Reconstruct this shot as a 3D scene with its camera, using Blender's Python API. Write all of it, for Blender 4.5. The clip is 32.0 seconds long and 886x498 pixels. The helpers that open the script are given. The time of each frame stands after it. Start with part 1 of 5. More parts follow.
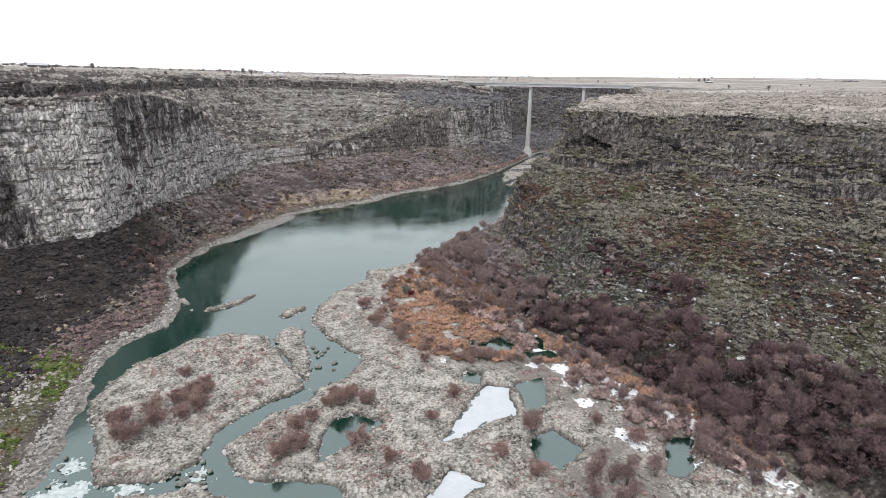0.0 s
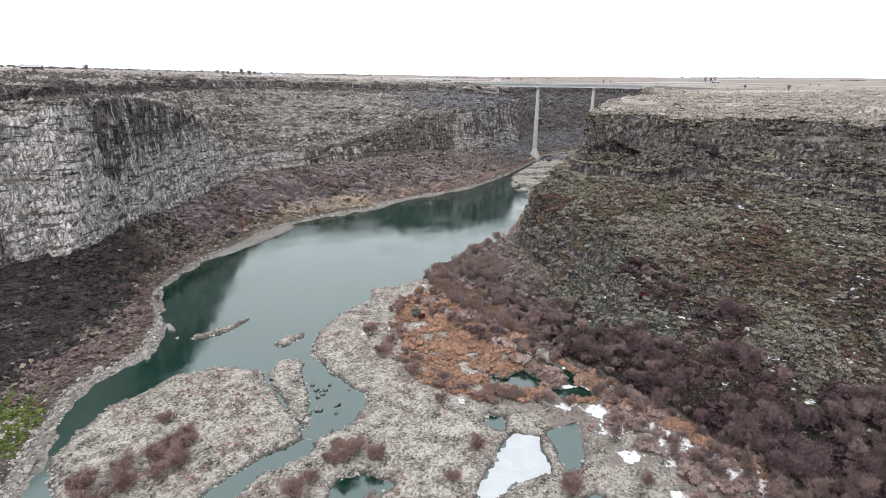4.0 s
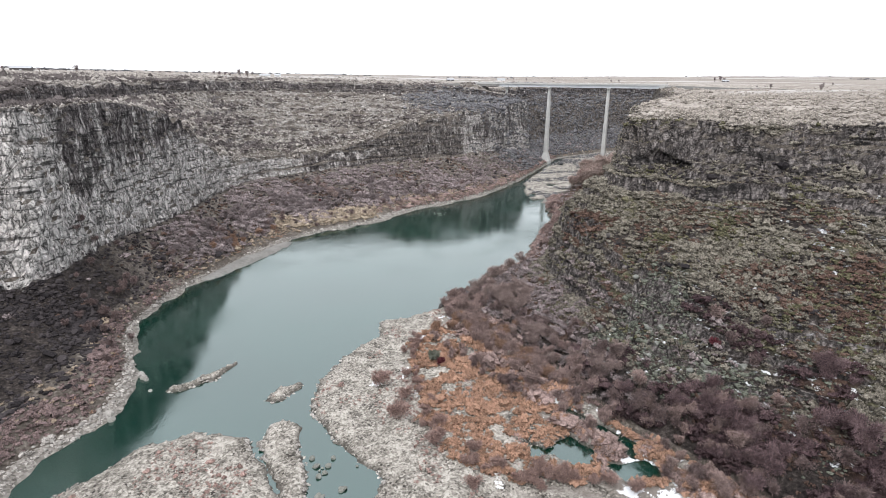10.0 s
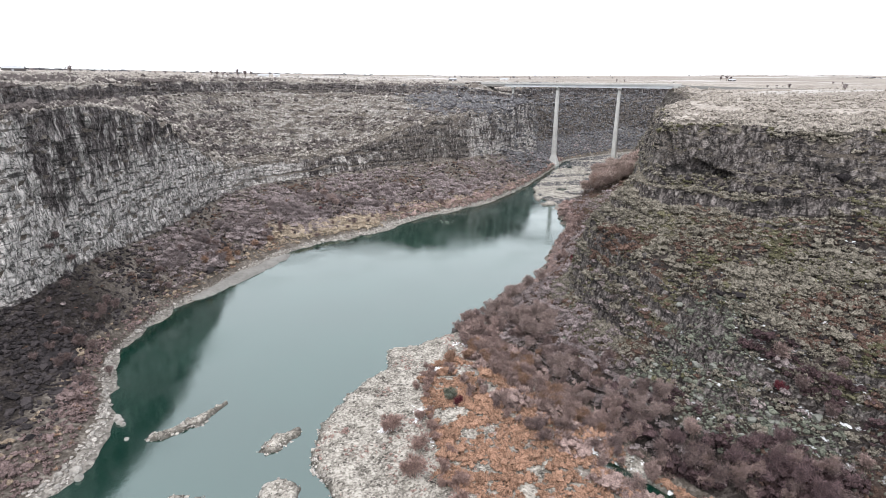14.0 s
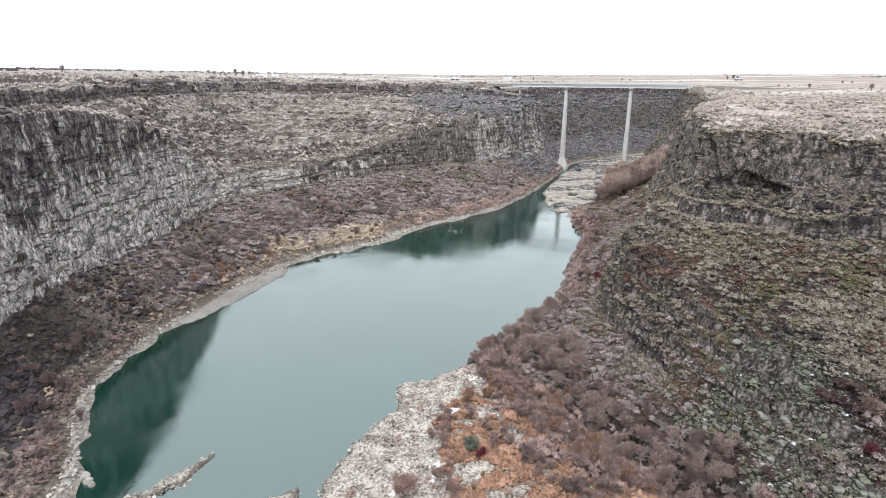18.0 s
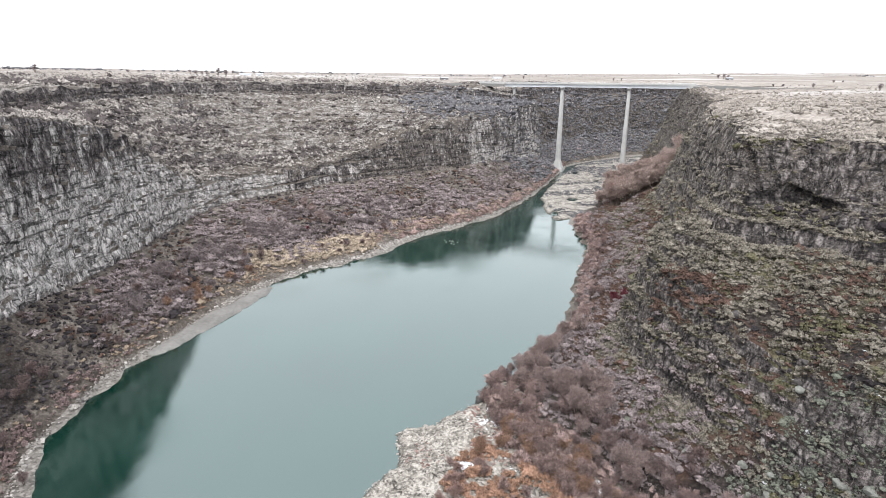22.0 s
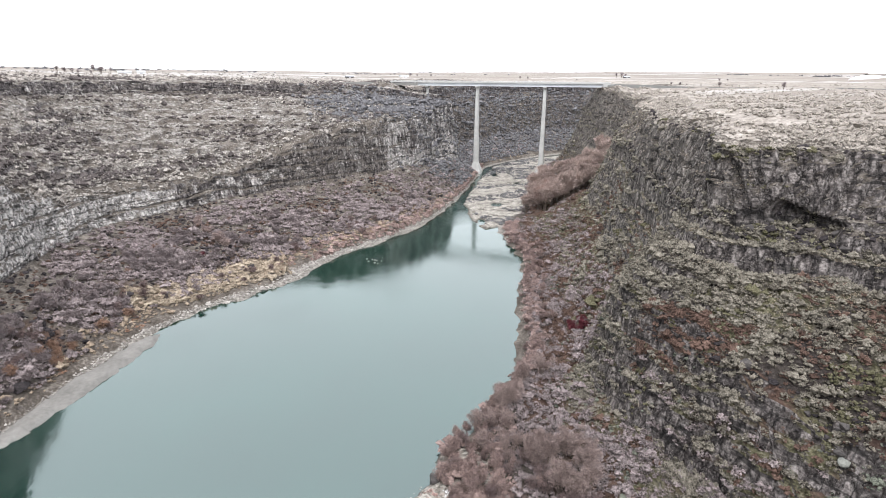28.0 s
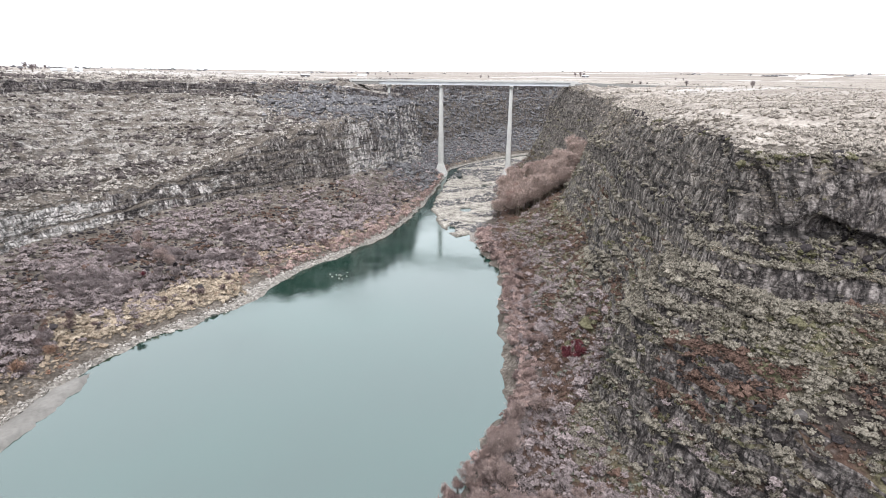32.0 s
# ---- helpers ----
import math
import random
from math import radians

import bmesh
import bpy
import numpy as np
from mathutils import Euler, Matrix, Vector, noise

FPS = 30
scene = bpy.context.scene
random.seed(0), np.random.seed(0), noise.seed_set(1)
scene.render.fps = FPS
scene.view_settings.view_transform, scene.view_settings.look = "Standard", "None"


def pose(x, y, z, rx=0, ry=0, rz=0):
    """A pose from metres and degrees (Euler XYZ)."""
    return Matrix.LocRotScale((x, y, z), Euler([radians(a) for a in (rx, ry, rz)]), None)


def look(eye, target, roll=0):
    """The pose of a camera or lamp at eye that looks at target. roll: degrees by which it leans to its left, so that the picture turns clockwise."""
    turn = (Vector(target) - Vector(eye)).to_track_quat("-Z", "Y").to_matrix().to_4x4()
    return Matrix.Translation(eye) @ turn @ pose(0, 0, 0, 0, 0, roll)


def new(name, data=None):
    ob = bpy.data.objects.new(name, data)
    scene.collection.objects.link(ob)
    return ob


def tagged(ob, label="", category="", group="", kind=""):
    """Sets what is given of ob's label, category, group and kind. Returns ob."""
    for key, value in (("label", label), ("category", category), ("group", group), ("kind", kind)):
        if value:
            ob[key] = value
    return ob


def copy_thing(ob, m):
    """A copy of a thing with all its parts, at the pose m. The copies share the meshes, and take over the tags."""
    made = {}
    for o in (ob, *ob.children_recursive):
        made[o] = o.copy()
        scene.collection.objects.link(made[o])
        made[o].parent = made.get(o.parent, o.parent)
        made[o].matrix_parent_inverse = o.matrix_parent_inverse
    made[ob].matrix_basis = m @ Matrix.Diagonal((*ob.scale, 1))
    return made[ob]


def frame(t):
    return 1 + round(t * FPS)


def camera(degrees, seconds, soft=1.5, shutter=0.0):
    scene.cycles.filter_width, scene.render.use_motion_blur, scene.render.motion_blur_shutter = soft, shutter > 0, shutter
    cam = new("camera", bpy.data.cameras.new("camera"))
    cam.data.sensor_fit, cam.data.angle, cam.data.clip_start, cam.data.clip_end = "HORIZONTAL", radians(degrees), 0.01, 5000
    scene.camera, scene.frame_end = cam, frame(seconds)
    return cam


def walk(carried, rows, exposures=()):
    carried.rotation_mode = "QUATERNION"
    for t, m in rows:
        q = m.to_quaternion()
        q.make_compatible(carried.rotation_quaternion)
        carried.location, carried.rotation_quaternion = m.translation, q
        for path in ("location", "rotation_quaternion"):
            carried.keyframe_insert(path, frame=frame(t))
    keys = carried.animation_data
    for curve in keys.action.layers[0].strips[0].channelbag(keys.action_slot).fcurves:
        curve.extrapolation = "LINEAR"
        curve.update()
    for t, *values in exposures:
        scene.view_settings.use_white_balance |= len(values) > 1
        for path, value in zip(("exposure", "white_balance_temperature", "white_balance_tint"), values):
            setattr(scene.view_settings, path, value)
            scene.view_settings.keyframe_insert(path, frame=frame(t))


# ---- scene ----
cam = camera(76.2, 32.0, soft=0.75)
PATH = [
    (0, (3.169, -13.019, 110.627), (20.238, 81.278, 82.046), 1.03),
    (3, (2.541, 10.196, 110.346), (19.541, 104.531, 81.852), 0.88),
    (6, (1.949, 32.522, 110.346), (18.897, 126.875, 81.881), 0.76),
    (9, (1.261, 54.348, 110.600), (18.174, 148.702, 82.116), 0.66),
    (12, (0.438, 75.981, 111.062), (17.331, 170.322, 82.524), 0.58),
    (13, (0.140, 83.190, 111.252), (17.030, 177.524, 82.690), 0.55),
    (14.5, (-0.319, 94.027, 111.560), (16.572, 188.348, 82.956), 0.52),
    (17, (-1.062, 112.186, 112.108), (15.839, 206.482, 83.426), 0.49),
    (19, (-1.566, 126.831, 112.542), (15.352, 221.104, 83.794), 0.46),
    (20.5, (-1.841, 137.888, 112.843), (15.055, 232.150, 84.045), 0.45),
    (21, (-1.904, 141.588, 112.936), (15.003, 235.842, 84.121), 0.45),
    (21.5, (-1.951, 145.295, 113.023), (15.903, 239.369, 84.192), 0.45),
    (22.5, (-1.989, 152.726, 113.181), (17.976, 246.365, 84.317), 0.45),
    (23, (-1.976, 156.450, 113.249), (19.052, 249.852, 84.370), 0.45),
    (23.5, (-1.939, 160.180, 113.310), (20.773, 253.181, 84.416), 0.45),
    (25, (-1.665, 171.393, 113.440), (25.366, 263.219, 84.503), 0.45),
    (27.5, (-0.530, 190.122, 113.433), (32.684, 279.878, 84.435), 0.47),
    (28, (-0.180, 193.867, 113.391), (33.929, 283.282, 84.383), 0.48),
    (29.5, (1.164, 205.076, 113.168), (38.228, 293.300, 84.137), 0.50),
    (30, (1.719, 208.801, 113.058), (39.462, 296.734, 84.021), 0.51),
    (32, (4.551, 223.606, 112.420), (45.136, 310.260, 83.369), 0.55),
]
walk(cam, [(t, look(eye, target, roll)) for t, eye, target, roll in PATH], [(0, 0.1), (6, 0.2), (13, 0.42), (19, 0.56), (25, 0.62), (32, 0.7)])

# ---- world and light: a bright overcast sky ----
world = bpy.data.worlds.new("overcast_sky")
scene.world = world
world.use_nodes = True
wn, wl = world.node_tree.nodes, world.node_tree.links
wn.clear()
sky = wn.new("ShaderNodeTexSky")
sky.sky_type, sky.sun_disc = "NISHITA", False
sky.sun_elevation, sky.sun_rotation = radians(58), radians(205)
sky_soft = wn.new("ShaderNodeHueSaturation")
sky_soft.inputs["Saturation"].default_value = 0.1
cloud = wn.new("ShaderNodeBackground")
cloud.inputs["Color"].default_value, cloud.inputs["Strength"].default_value = (0.955, 0.985, 1.05, 1), 1.1
blue = wn.new("ShaderNodeBackground")
blue.inputs["Strength"].default_value = 0.07
wadd = wn.new("ShaderNodeAddShader")
wout = wn.new("ShaderNodeOutputWorld")
wl.new(sky.outputs["Color"], sky_soft.inputs["Color"])
wl.new(sky_soft.outputs["Color"], blue.inputs["Color"])
wl.new(cloud.outputs[0], wadd.inputs[0])
wl.new(blue.outputs[0], wadd.inputs[1])
wl.new(wadd.outputs[0], wout.inputs["Surface"])

sun = new("sun", bpy.data.lights.new("sun", "SUN"))
sun.data.energy, sun.data.angle, sun.data.color = 1.8, radians(16), (1.0, 0.985, 0.965)
sun.matrix_world = look((-60, -130, 230), (0, 0, 0))


# ---- materials ----
def material(name, rough=0.9, spec=0.3, metal=0.0):
    m = bpy.data.materials.new(name)
    m.use_nodes = True
    t = m.node_tree
    b = t.nodes["Principled BSDF"]
    b.inputs["Roughness"].default_value = rough
    b.inputs["Specular IOR Level"].default_value = spec
    b.inputs["Metallic"].default_value = metal
    return m, t, b


class Net:
    """Short hand for wiring a node tree."""

    def __init__(self, tree):
        self.t = tree
        self.pos = tree.nodes.new("ShaderNodeNewGeometry")

    def node(self, kind):
        return self.t.nodes.new(kind)

    def put(self, socket, value):
        if isinstance(value, (int, float)):
            socket.default_value = value
        elif isinstance(value, tuple):
            socket.default_value = value if len(value) != 3 or socket.type == "VECTOR" else (*value, 1)
        else:
            self.t.links.new(value, socket)

    def noise(self, scale, detail=4, rough=0.55, stretch=None):
        n = self.node("ShaderNodeTexNoise")
        n.inputs["Scale"].default_value, n.inputs["Detail"].default_value, n.inputs["Roughness"].default_value = scale, detail, rough
        where = self.pos.outputs["Position"]
        if stretch:
            mp = self.node("ShaderNodeMapping")
            mp.inputs["Scale"].default_value = stretch
            self.put(mp.inputs["Vector"], where)
            where = mp.outputs["Vector"]
        self.put(n.inputs["Vector"], where)
        return n.outputs["Fac"]

    def cells(self, scale, out="Distance", stretch=None, feature="F1"):
        n = self.node("ShaderNodeTexVoronoi")
        n.feature = feature
        n.inputs["Scale"].default_value = scale
        where = self.pos.outputs["Position"]
        if stretch:
            mp = self.node("ShaderNodeMapping")
            mp.inputs["Scale"].default_value = stretch
            self.put(mp.inputs["Vector"], where)
            where = mp.outputs["Vector"]
        self.put(n.inputs["Vector"], where)
        return n.outputs[out]

    def step(self, value, lo, hi, a=0.0, b=1.0):
        n = self.node("ShaderNodeMapRange")
        n.interpolation_type = "SMOOTHSTEP"
        for key, v in zip(("Value", "From Min", "From Max", "To Min", "To Max"), (value, lo, hi, a, b)):
            self.put(n.inputs[key], v)
        return n.outputs["Result"]

    def math(self, op, a, b=0.0):
        n = self.node("ShaderNodeMath")
        n.operation = op
        self.put(n.inputs[0], a)
        self.put(n.inputs[1], b)
        return n.outputs[0]

    def mix(self, fac, a, b, blend="MIX"):
        n = self.node("ShaderNodeMix")
        n.data_type, n.blend_type = "RGBA", blend
        self.put(n.inputs[0], fac)
        self.put(n.inputs[6], a)
        self.put(n.inputs[7], b)
        return n.outputs[2]

    def ramp(self, value, *stops):
        n = self.node("ShaderNodeValToRGB")
        while len(n.color_ramp.elements) < len(stops):
            n.color_ramp.elements.new(0.5)
        for e, (at, c) in zip(n.color_ramp.elements, stops):
            e.position, e.color = at, (*c, 1)
        self.put(n.inputs["Fac"], value)
        return n.outputs["Color"]

    def attr(self, name):
        n = self.node("ShaderNodeAttribute")
        n.attribute_name = name
        return n.outputs["Fac"]

    def bump(self, b, height, strength, distance):
        n = self.node("ShaderNodeBump")
        n.inputs["Strength"].default_value, n.inputs["Distance"].default_value = strength, distance
        self.put(n.inputs["Height"], height)
        self.t.links.new(n.outputs["Normal"], b.inputs["Normal"])


def canyon_ground():
    """Basalt cliffs, rubble slopes and dry grassy plateau, told apart by steepness and the sheet's own masks."""
    m, t, b = material("canyon_ground", 0.95, 0.15)
    n = Net(t)
    sep = n.node("ShaderNodeSeparateXYZ")
    n.put(sep.inputs[0], n.pos.outputs["True Normal"])
    flat = n.step(n.math("ADD", sep.outputs["Z"], n.math("MULTIPLY", n.math("SUBTRACT", n.noise(0.25, 5), 0.5), 0.48)), 0.44, 0.68)
    big, mid, fine = n.noise(0.02, 5), n.noise(0.12, 6, 0.6), n.noise(0.9, 5, 0.65)
    streak = n.noise(0.5, 6, 0.65, (1, 1, 0.3))
    speck = n.noise(1.6, 8, 0.75, (0.7, 0.7, 1.1))
    joints = n.math("ABSOLUTE", n.math("SUBTRACT", n.noise(0.34, 6, 0.6, (1, 1, 0.5)), 0.5))
    beds = n.noise(0.5, 5, 0.6, (0.12, 0.12, 1))
    grain = n.math("ADD", n.math("MULTIPLY", streak, 0.5), n.math("MULTIPLY", speck, 0.5))
    # cliff rock: dark basalt with pale crusted faces
    dark = n.ramp(grain, (0.36, (0.016, 0.013, 0.014)), (0.48, (0.075, 0.065, 0.066)), (0.6, (0.25, 0.226, 0.222)))
    pale = n.ramp(grain, (0.36, (0.07, 0.066, 0.063)), (0.46, (0.42, 0.405, 0.388)), (0.6, (0.72, 0.665, 0.645)))
    patch = n.math("ADD", n.math("MULTIPLY", n.math("SUBTRACT", n.noise(0.05, 4, 0.6, (1, 1, 0.3)), 0.5), 1.9), n.math("MULTIPLY", n.math("SUBTRACT", n.noise(0.2, 7, 0.72, (1, 1, 0.3)), 0.5), 2.6))
    crust = n.step(n.math("ADD", n.math("MULTIPLY", n.attr("pale"), 0.85), patch), 0.2, 0.8)
    rock = n.mix(crust, dark, pale)
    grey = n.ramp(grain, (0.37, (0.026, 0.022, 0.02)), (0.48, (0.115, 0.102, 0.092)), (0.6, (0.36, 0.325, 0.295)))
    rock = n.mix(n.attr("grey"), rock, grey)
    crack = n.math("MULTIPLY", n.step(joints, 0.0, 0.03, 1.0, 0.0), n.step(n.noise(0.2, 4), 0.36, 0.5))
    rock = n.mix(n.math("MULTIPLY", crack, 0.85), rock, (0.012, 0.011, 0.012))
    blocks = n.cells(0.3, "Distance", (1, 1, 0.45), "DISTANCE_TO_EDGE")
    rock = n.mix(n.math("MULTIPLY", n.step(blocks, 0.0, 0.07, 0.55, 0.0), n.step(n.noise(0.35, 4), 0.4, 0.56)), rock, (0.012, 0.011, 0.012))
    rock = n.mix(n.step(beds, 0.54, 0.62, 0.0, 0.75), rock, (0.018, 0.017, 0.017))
    # slopes: rubble, dry grass, lichen
    tan = n.ramp(n.mix(0.5, mid, fine), (0.36, (0.035, 0.029, 0.024)), (0.5, (0.095, 0.081, 0.07)), (0.66, (0.27, 0.242, 0.215)))
    rubble = n.ramp(n.mix(0.6, mid, fine), (0.38, (0.007, 0.006, 0.006)), (0.53, (0.034, 0.028, 0.026)), (0.68, (0.12, 0.103, 0.093)))
    rust = n.ramp(n.mix(0.5, mid, fine), (0.3, (0.035, 0.022, 0.018)), (0.6, (0.10, 0.064, 0.05)), (0.8, (0.17, 0.13, 0.1)))
    moss = n.ramp(fine, (0.34, (0.026, 0.025, 0.015)), (0.5, (0.085, 0.079, 0.047)), (0.68, (0.19, 0.178, 0.125)))
    slope = n.mix(n.step(n.math("ADD", n.attr("rubble"), n.math("MULTIPLY", n.math("SUBTRACT", mid, 0.5), 0.9)), 0.3, 0.65), tan, rubble)
    slope = n.mix(n.step(n.math("ADD", n.attr("rust"), n.math("MULTIPLY", n.math("SUBTRACT", n.noise(0.05, 5), 0.5), 1.6)), 0.45, 0.75), slope, rust)
    slope = n.mix(n.step(n.math("ADD", n.attr("moss"), n.math("MULTIPLY", n.math("SUBTRACT", n.noise(0.07, 5), 0.5), 1.6)), 0.5, 0.8), slope, moss)
    straw = n.ramp(n.mix(0.5, n.noise(0.4, 6, 0.7, (0.5, 0.5, 2)), fine), (0.38, (0.05, 0.046, 0.043)), (0.5, (0.21, 0.195, 0.182)), (0.62, (0.48, 0.455, 0.43)))
    slope = n.mix(n.step(n.math("ADD", n.attr("dry"), n.math("MULTIPLY", n.math("SUBTRACT", n.noise(0.09, 6, 0.65, (1, 1, 3)), 0.5), 1.6)), 0.35, 0.65), slope, straw)
    # thin snow left lying on the flats
    snow = n.step(n.math("ADD", n.math("MULTIPLY", n.attr("snow"), 0.55), n.math("MULTIPLY", n.noise(0.22, 6, 0.68, (1, 1, 3)), 1.0)), 0.86, 0.95)
    slope = n.mix(snow, slope, (0.62, 0.63, 0.65))
    # gravel along the water
    gravel = n.ramp(n.mix(0.5, fine, n.cells(1.1, "Color")), (0.25, (0.08, 0.072, 0.065)), (0.6, (0.24, 0.22, 0.2)), (0.85, (0.4, 0.38, 0.35)))
    slope = n.mix(n.step(n.math("ADD", n.attr("beach"), n.math("MULTIPLY", n.math("SUBTRACT", fine, 0.5), 0.8)), 0.4, 0.6), slope, gravel)
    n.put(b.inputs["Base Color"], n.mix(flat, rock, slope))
    relief = n.math("ADD", n.math("MULTIPLY", fine, 1.0), n.math("MULTIPLY", n.math("ADD", n.step(joints, 0, 0.05), n.step(blocks, 0.0, 0.16)), n.math("SUBTRACT", 1.0, flat)))
    n.bump(b, relief, 0.9, 1.0)
    return m


def plateau_ground():
    """Winter fields and sagebrush steppe with old snow, out to the horizon."""
    m, t, b = material("plateau_ground", 0.95, 0.1)
    n = Net(t)
    mid, fine = n.noise(0.06, 6, 0.62, (1, 1.7, 1)), n.noise(0.7, 5, 0.65)
    grass = n.ramp(n.mix(0.5, mid, fine), (0.36, (0.09, 0.078, 0.07)), (0.48, (0.24, 0.213, 0.19)), (0.62, (0.42, 0.385, 0.35)))
    fields = n.ramp(n.noise(0.004, 3, 0.5, (0.5, 2.2, 1)), (0.4, (0.25, 0.225, 0.2)), (0.5, (0.17, 0.142, 0.125)), (0.56, (0.3, 0.28, 0.26)), (0.64, (0.46, 0.455, 0.45)))
    c = n.mix(n.attr("far"), grass, fields)
    snow = n.step(n.math("ADD", n.math("MULTIPLY", n.attr("snow"), 0.5), n.noise(0.03, 7, 0.7, (0.6, 2.5, 1))), 0.86, 0.97)
    n.put(b.inputs["Base Color"], n.mix(snow, c, (0.66, 0.67, 0.69)))
    n.bump(b, fine, 0.8, 0.6)
    return m


def gravel_bar():
    m, t, b = material("river_gravel", 0.93, 0.2)
    n = Net(t)
    mid, fine = n.noise(0.18, 6, 0.6), n.noise(1.6, 6, 0.7)
    stone = n.cells(1.4, "Color")
    bw = n.node("ShaderNodeRGBToBW")
    n.put(bw.inputs[0], stone)
    base = n.ramp(n.math("ADD", n.math("MULTIPLY", mid, 0.45), n.math("ADD", n.math("MULTIPLY", fine, 0.4), n.math("MULTIPLY", bw.outputs[0], 0.2))),
                  (0.39, (0.036, 0.032, 0.028)), (0.5, (0.195, 0.178, 0.157)), (0.62, (0.43, 0.402, 0.362)))
    wet = n.attr("wet")
    base = n.mix(n.step(wet, 0.0, 1.0), base, (0.045, 0.04, 0.035), "MIX")
    mud = n.ramp(fine, (0.3, (0.1, 0.086, 0.076)), (0.7, (0.25, 0.22, 0.2)))
    base = n.mix(n.step(n.math("ADD", n.attr("mud"), n.math("MULTIPLY", n.math("SUBTRACT", mid, 0.5), 1.2)), 0.4, 0.7), base, mud)
    snow = n.step(n.math("ADD", n.attr("snow"), n.math("MULTIPLY", n.math("SUBTRACT", n.noise(0.35, 6, 0.68), 0.5), 2.0)), 0.62, 0.7)
    n.put(b.inputs["Base Color"], n.mix(snow, base, (0.7, 0.71, 0.73)))
    n.bump(b, n.math("ADD", fine, n.math("MULTIPLY", bw.outputs[0], 0.6)), 0.9, 0.35)
    return m


def river_water():
    m, t, b = material("river_water", 0.05, 0.5)
    n = Net(t)
    b.inputs["IOR"].default_value = 2.4
    b.inputs["Specular Tint"].default_value = (0.85, 0.98, 0.972, 1)
    deep = n.ramp(n.noise(0.012, 3), (0.35, (0.0008, 0.016, 0.0105)), (0.65, (0.0015, 0.025, 0.017)))
    n.put(b.inputs["Base Color"], deep)
    n.put(b.inputs["Roughness"], n.step(n.noise(0.03, 3), 0.35, 0.7, 0.03, 0.16))
    n.bump(b, n.math("ADD", n.noise(0.9, 3), n.math("MULTIPLY", n.noise(0.15, 2), 2.0)), 0.08, 0.25)
    return m


def simple(name, c0, c1, scale, rough=0.85, spec=0.3, bump=0.0, metal=0.0, tone=False):
    """Two colours by grain at two scales; tone adds a difference from piece to piece."""
    m, t, b = material(name, rough, spec, metal)
    n = Net(t)
    f = n.math("ADD", n.math("MULTIPLY", n.noise(scale, 5, 0.6), 0.6), n.math("MULTIPLY", n.noise(scale * 7, 4, 0.6), 0.4))
    if tone:
        # fine speckle; on plants its dark end paints shade between the twigs
        gap_speckle = n.noise(2.6, 5, 0.7)
        f = n.math("ADD", n.math("MULTIPLY", f, 0.2), n.math("ADD", n.math("MULTIPLY", n.step(gap_speckle, 0.3, 0.7), 0.42), n.math("MULTIPLY", n.attr("tone"), 0.32)))
        n.bump(b, gap_speckle, 1.0, 0.7)
    n.put(b.inputs["Base Color"], n.ramp(f, (0.22, c0), (0.72, c1)) if tone else n.ramp(f, (0.3, c0), (0.7, c1)))
    if bump:
        n.bump(b, n.noise(scale * 5, 5), 0.7, bump)
    return m


GROUND, PLATEAU, GRAVEL, WATER = canyon_ground(), plateau_ground(), gravel_bar(), river_water()


# ---- tools ----
rng = np.random.default_rng(7)
TABLE = rng.random((64, 64, 64))


def vnoise(x, y, z):
    """Smooth value noise, 0 to 1."""
    x, y, z = np.broadcast_arrays(x, y, z)
    xi, yi, zi = np.floor(x).astype(int), np.floor(y).astype(int), np.floor(z).astype(int)
    u, v, w = (q * q * (3 - 2 * q) for q in (x - xi, y - yi, z - zi))
    out = 0
    for i in (0, 1):
        for j in (0, 1):
            for k in (0, 1):
                weight = (u if i else 1 - u) * (v if j else 1 - v) * (w if k else 1 - w)
                out = out + weight * TABLE[(xi + i) & 63, (yi + j) & 63, (zi + k) & 63]
    return out


def fbm(x, y, z, octaves=4, gain=0.5):
    out, amp, total = 0, 1.0, 0.0
    for o in range(octaves):
        out = out + amp * (vnoise(x * 2**o + 17 * o, y * 2**o + 5 * o, z * 2**o + 9 * o) - 0.5)
        total += amp
        amp *= gain
    return out / total * 2


def cellnoise(x, y, z=0):
    """One random value for each unit cell."""
    x, y, z = np.broadcast_arrays(x, y, z)
    return TABLE[np.floor(x).astype(int) & 63, np.floor(y).astype(int) & 63, np.floor(z).astype(int) & 63]


def smooth(a, lo, hi):
    q = np.clip((a - lo) / (hi - lo), 0, 1)
    return q * q * (3 - 2 * q)


def glide(points, s):
    """A smooth curve through the points; s counts them."""
    p = np.asarray(points, float)
    i = np.clip(np.floor(s).astype(int), 0, len(p) - 2)
    f = (s - i)[:, None]
    a, b, c, d = p[np.maximum(i - 1, 0)], p[i], p[i + 1], p[np.minimum(i + 2, len(p) - 1)]
    m0, m1 = (c - a) * 0.4, (d - b) * 0.4
    return b * (2 * f**3 - 3 * f**2 + 1) + m0 * (f**3 - 2 * f**2 + f) + c * (3 * f**2 - 2 * f**3) + m1 * (f**3 - f**2)


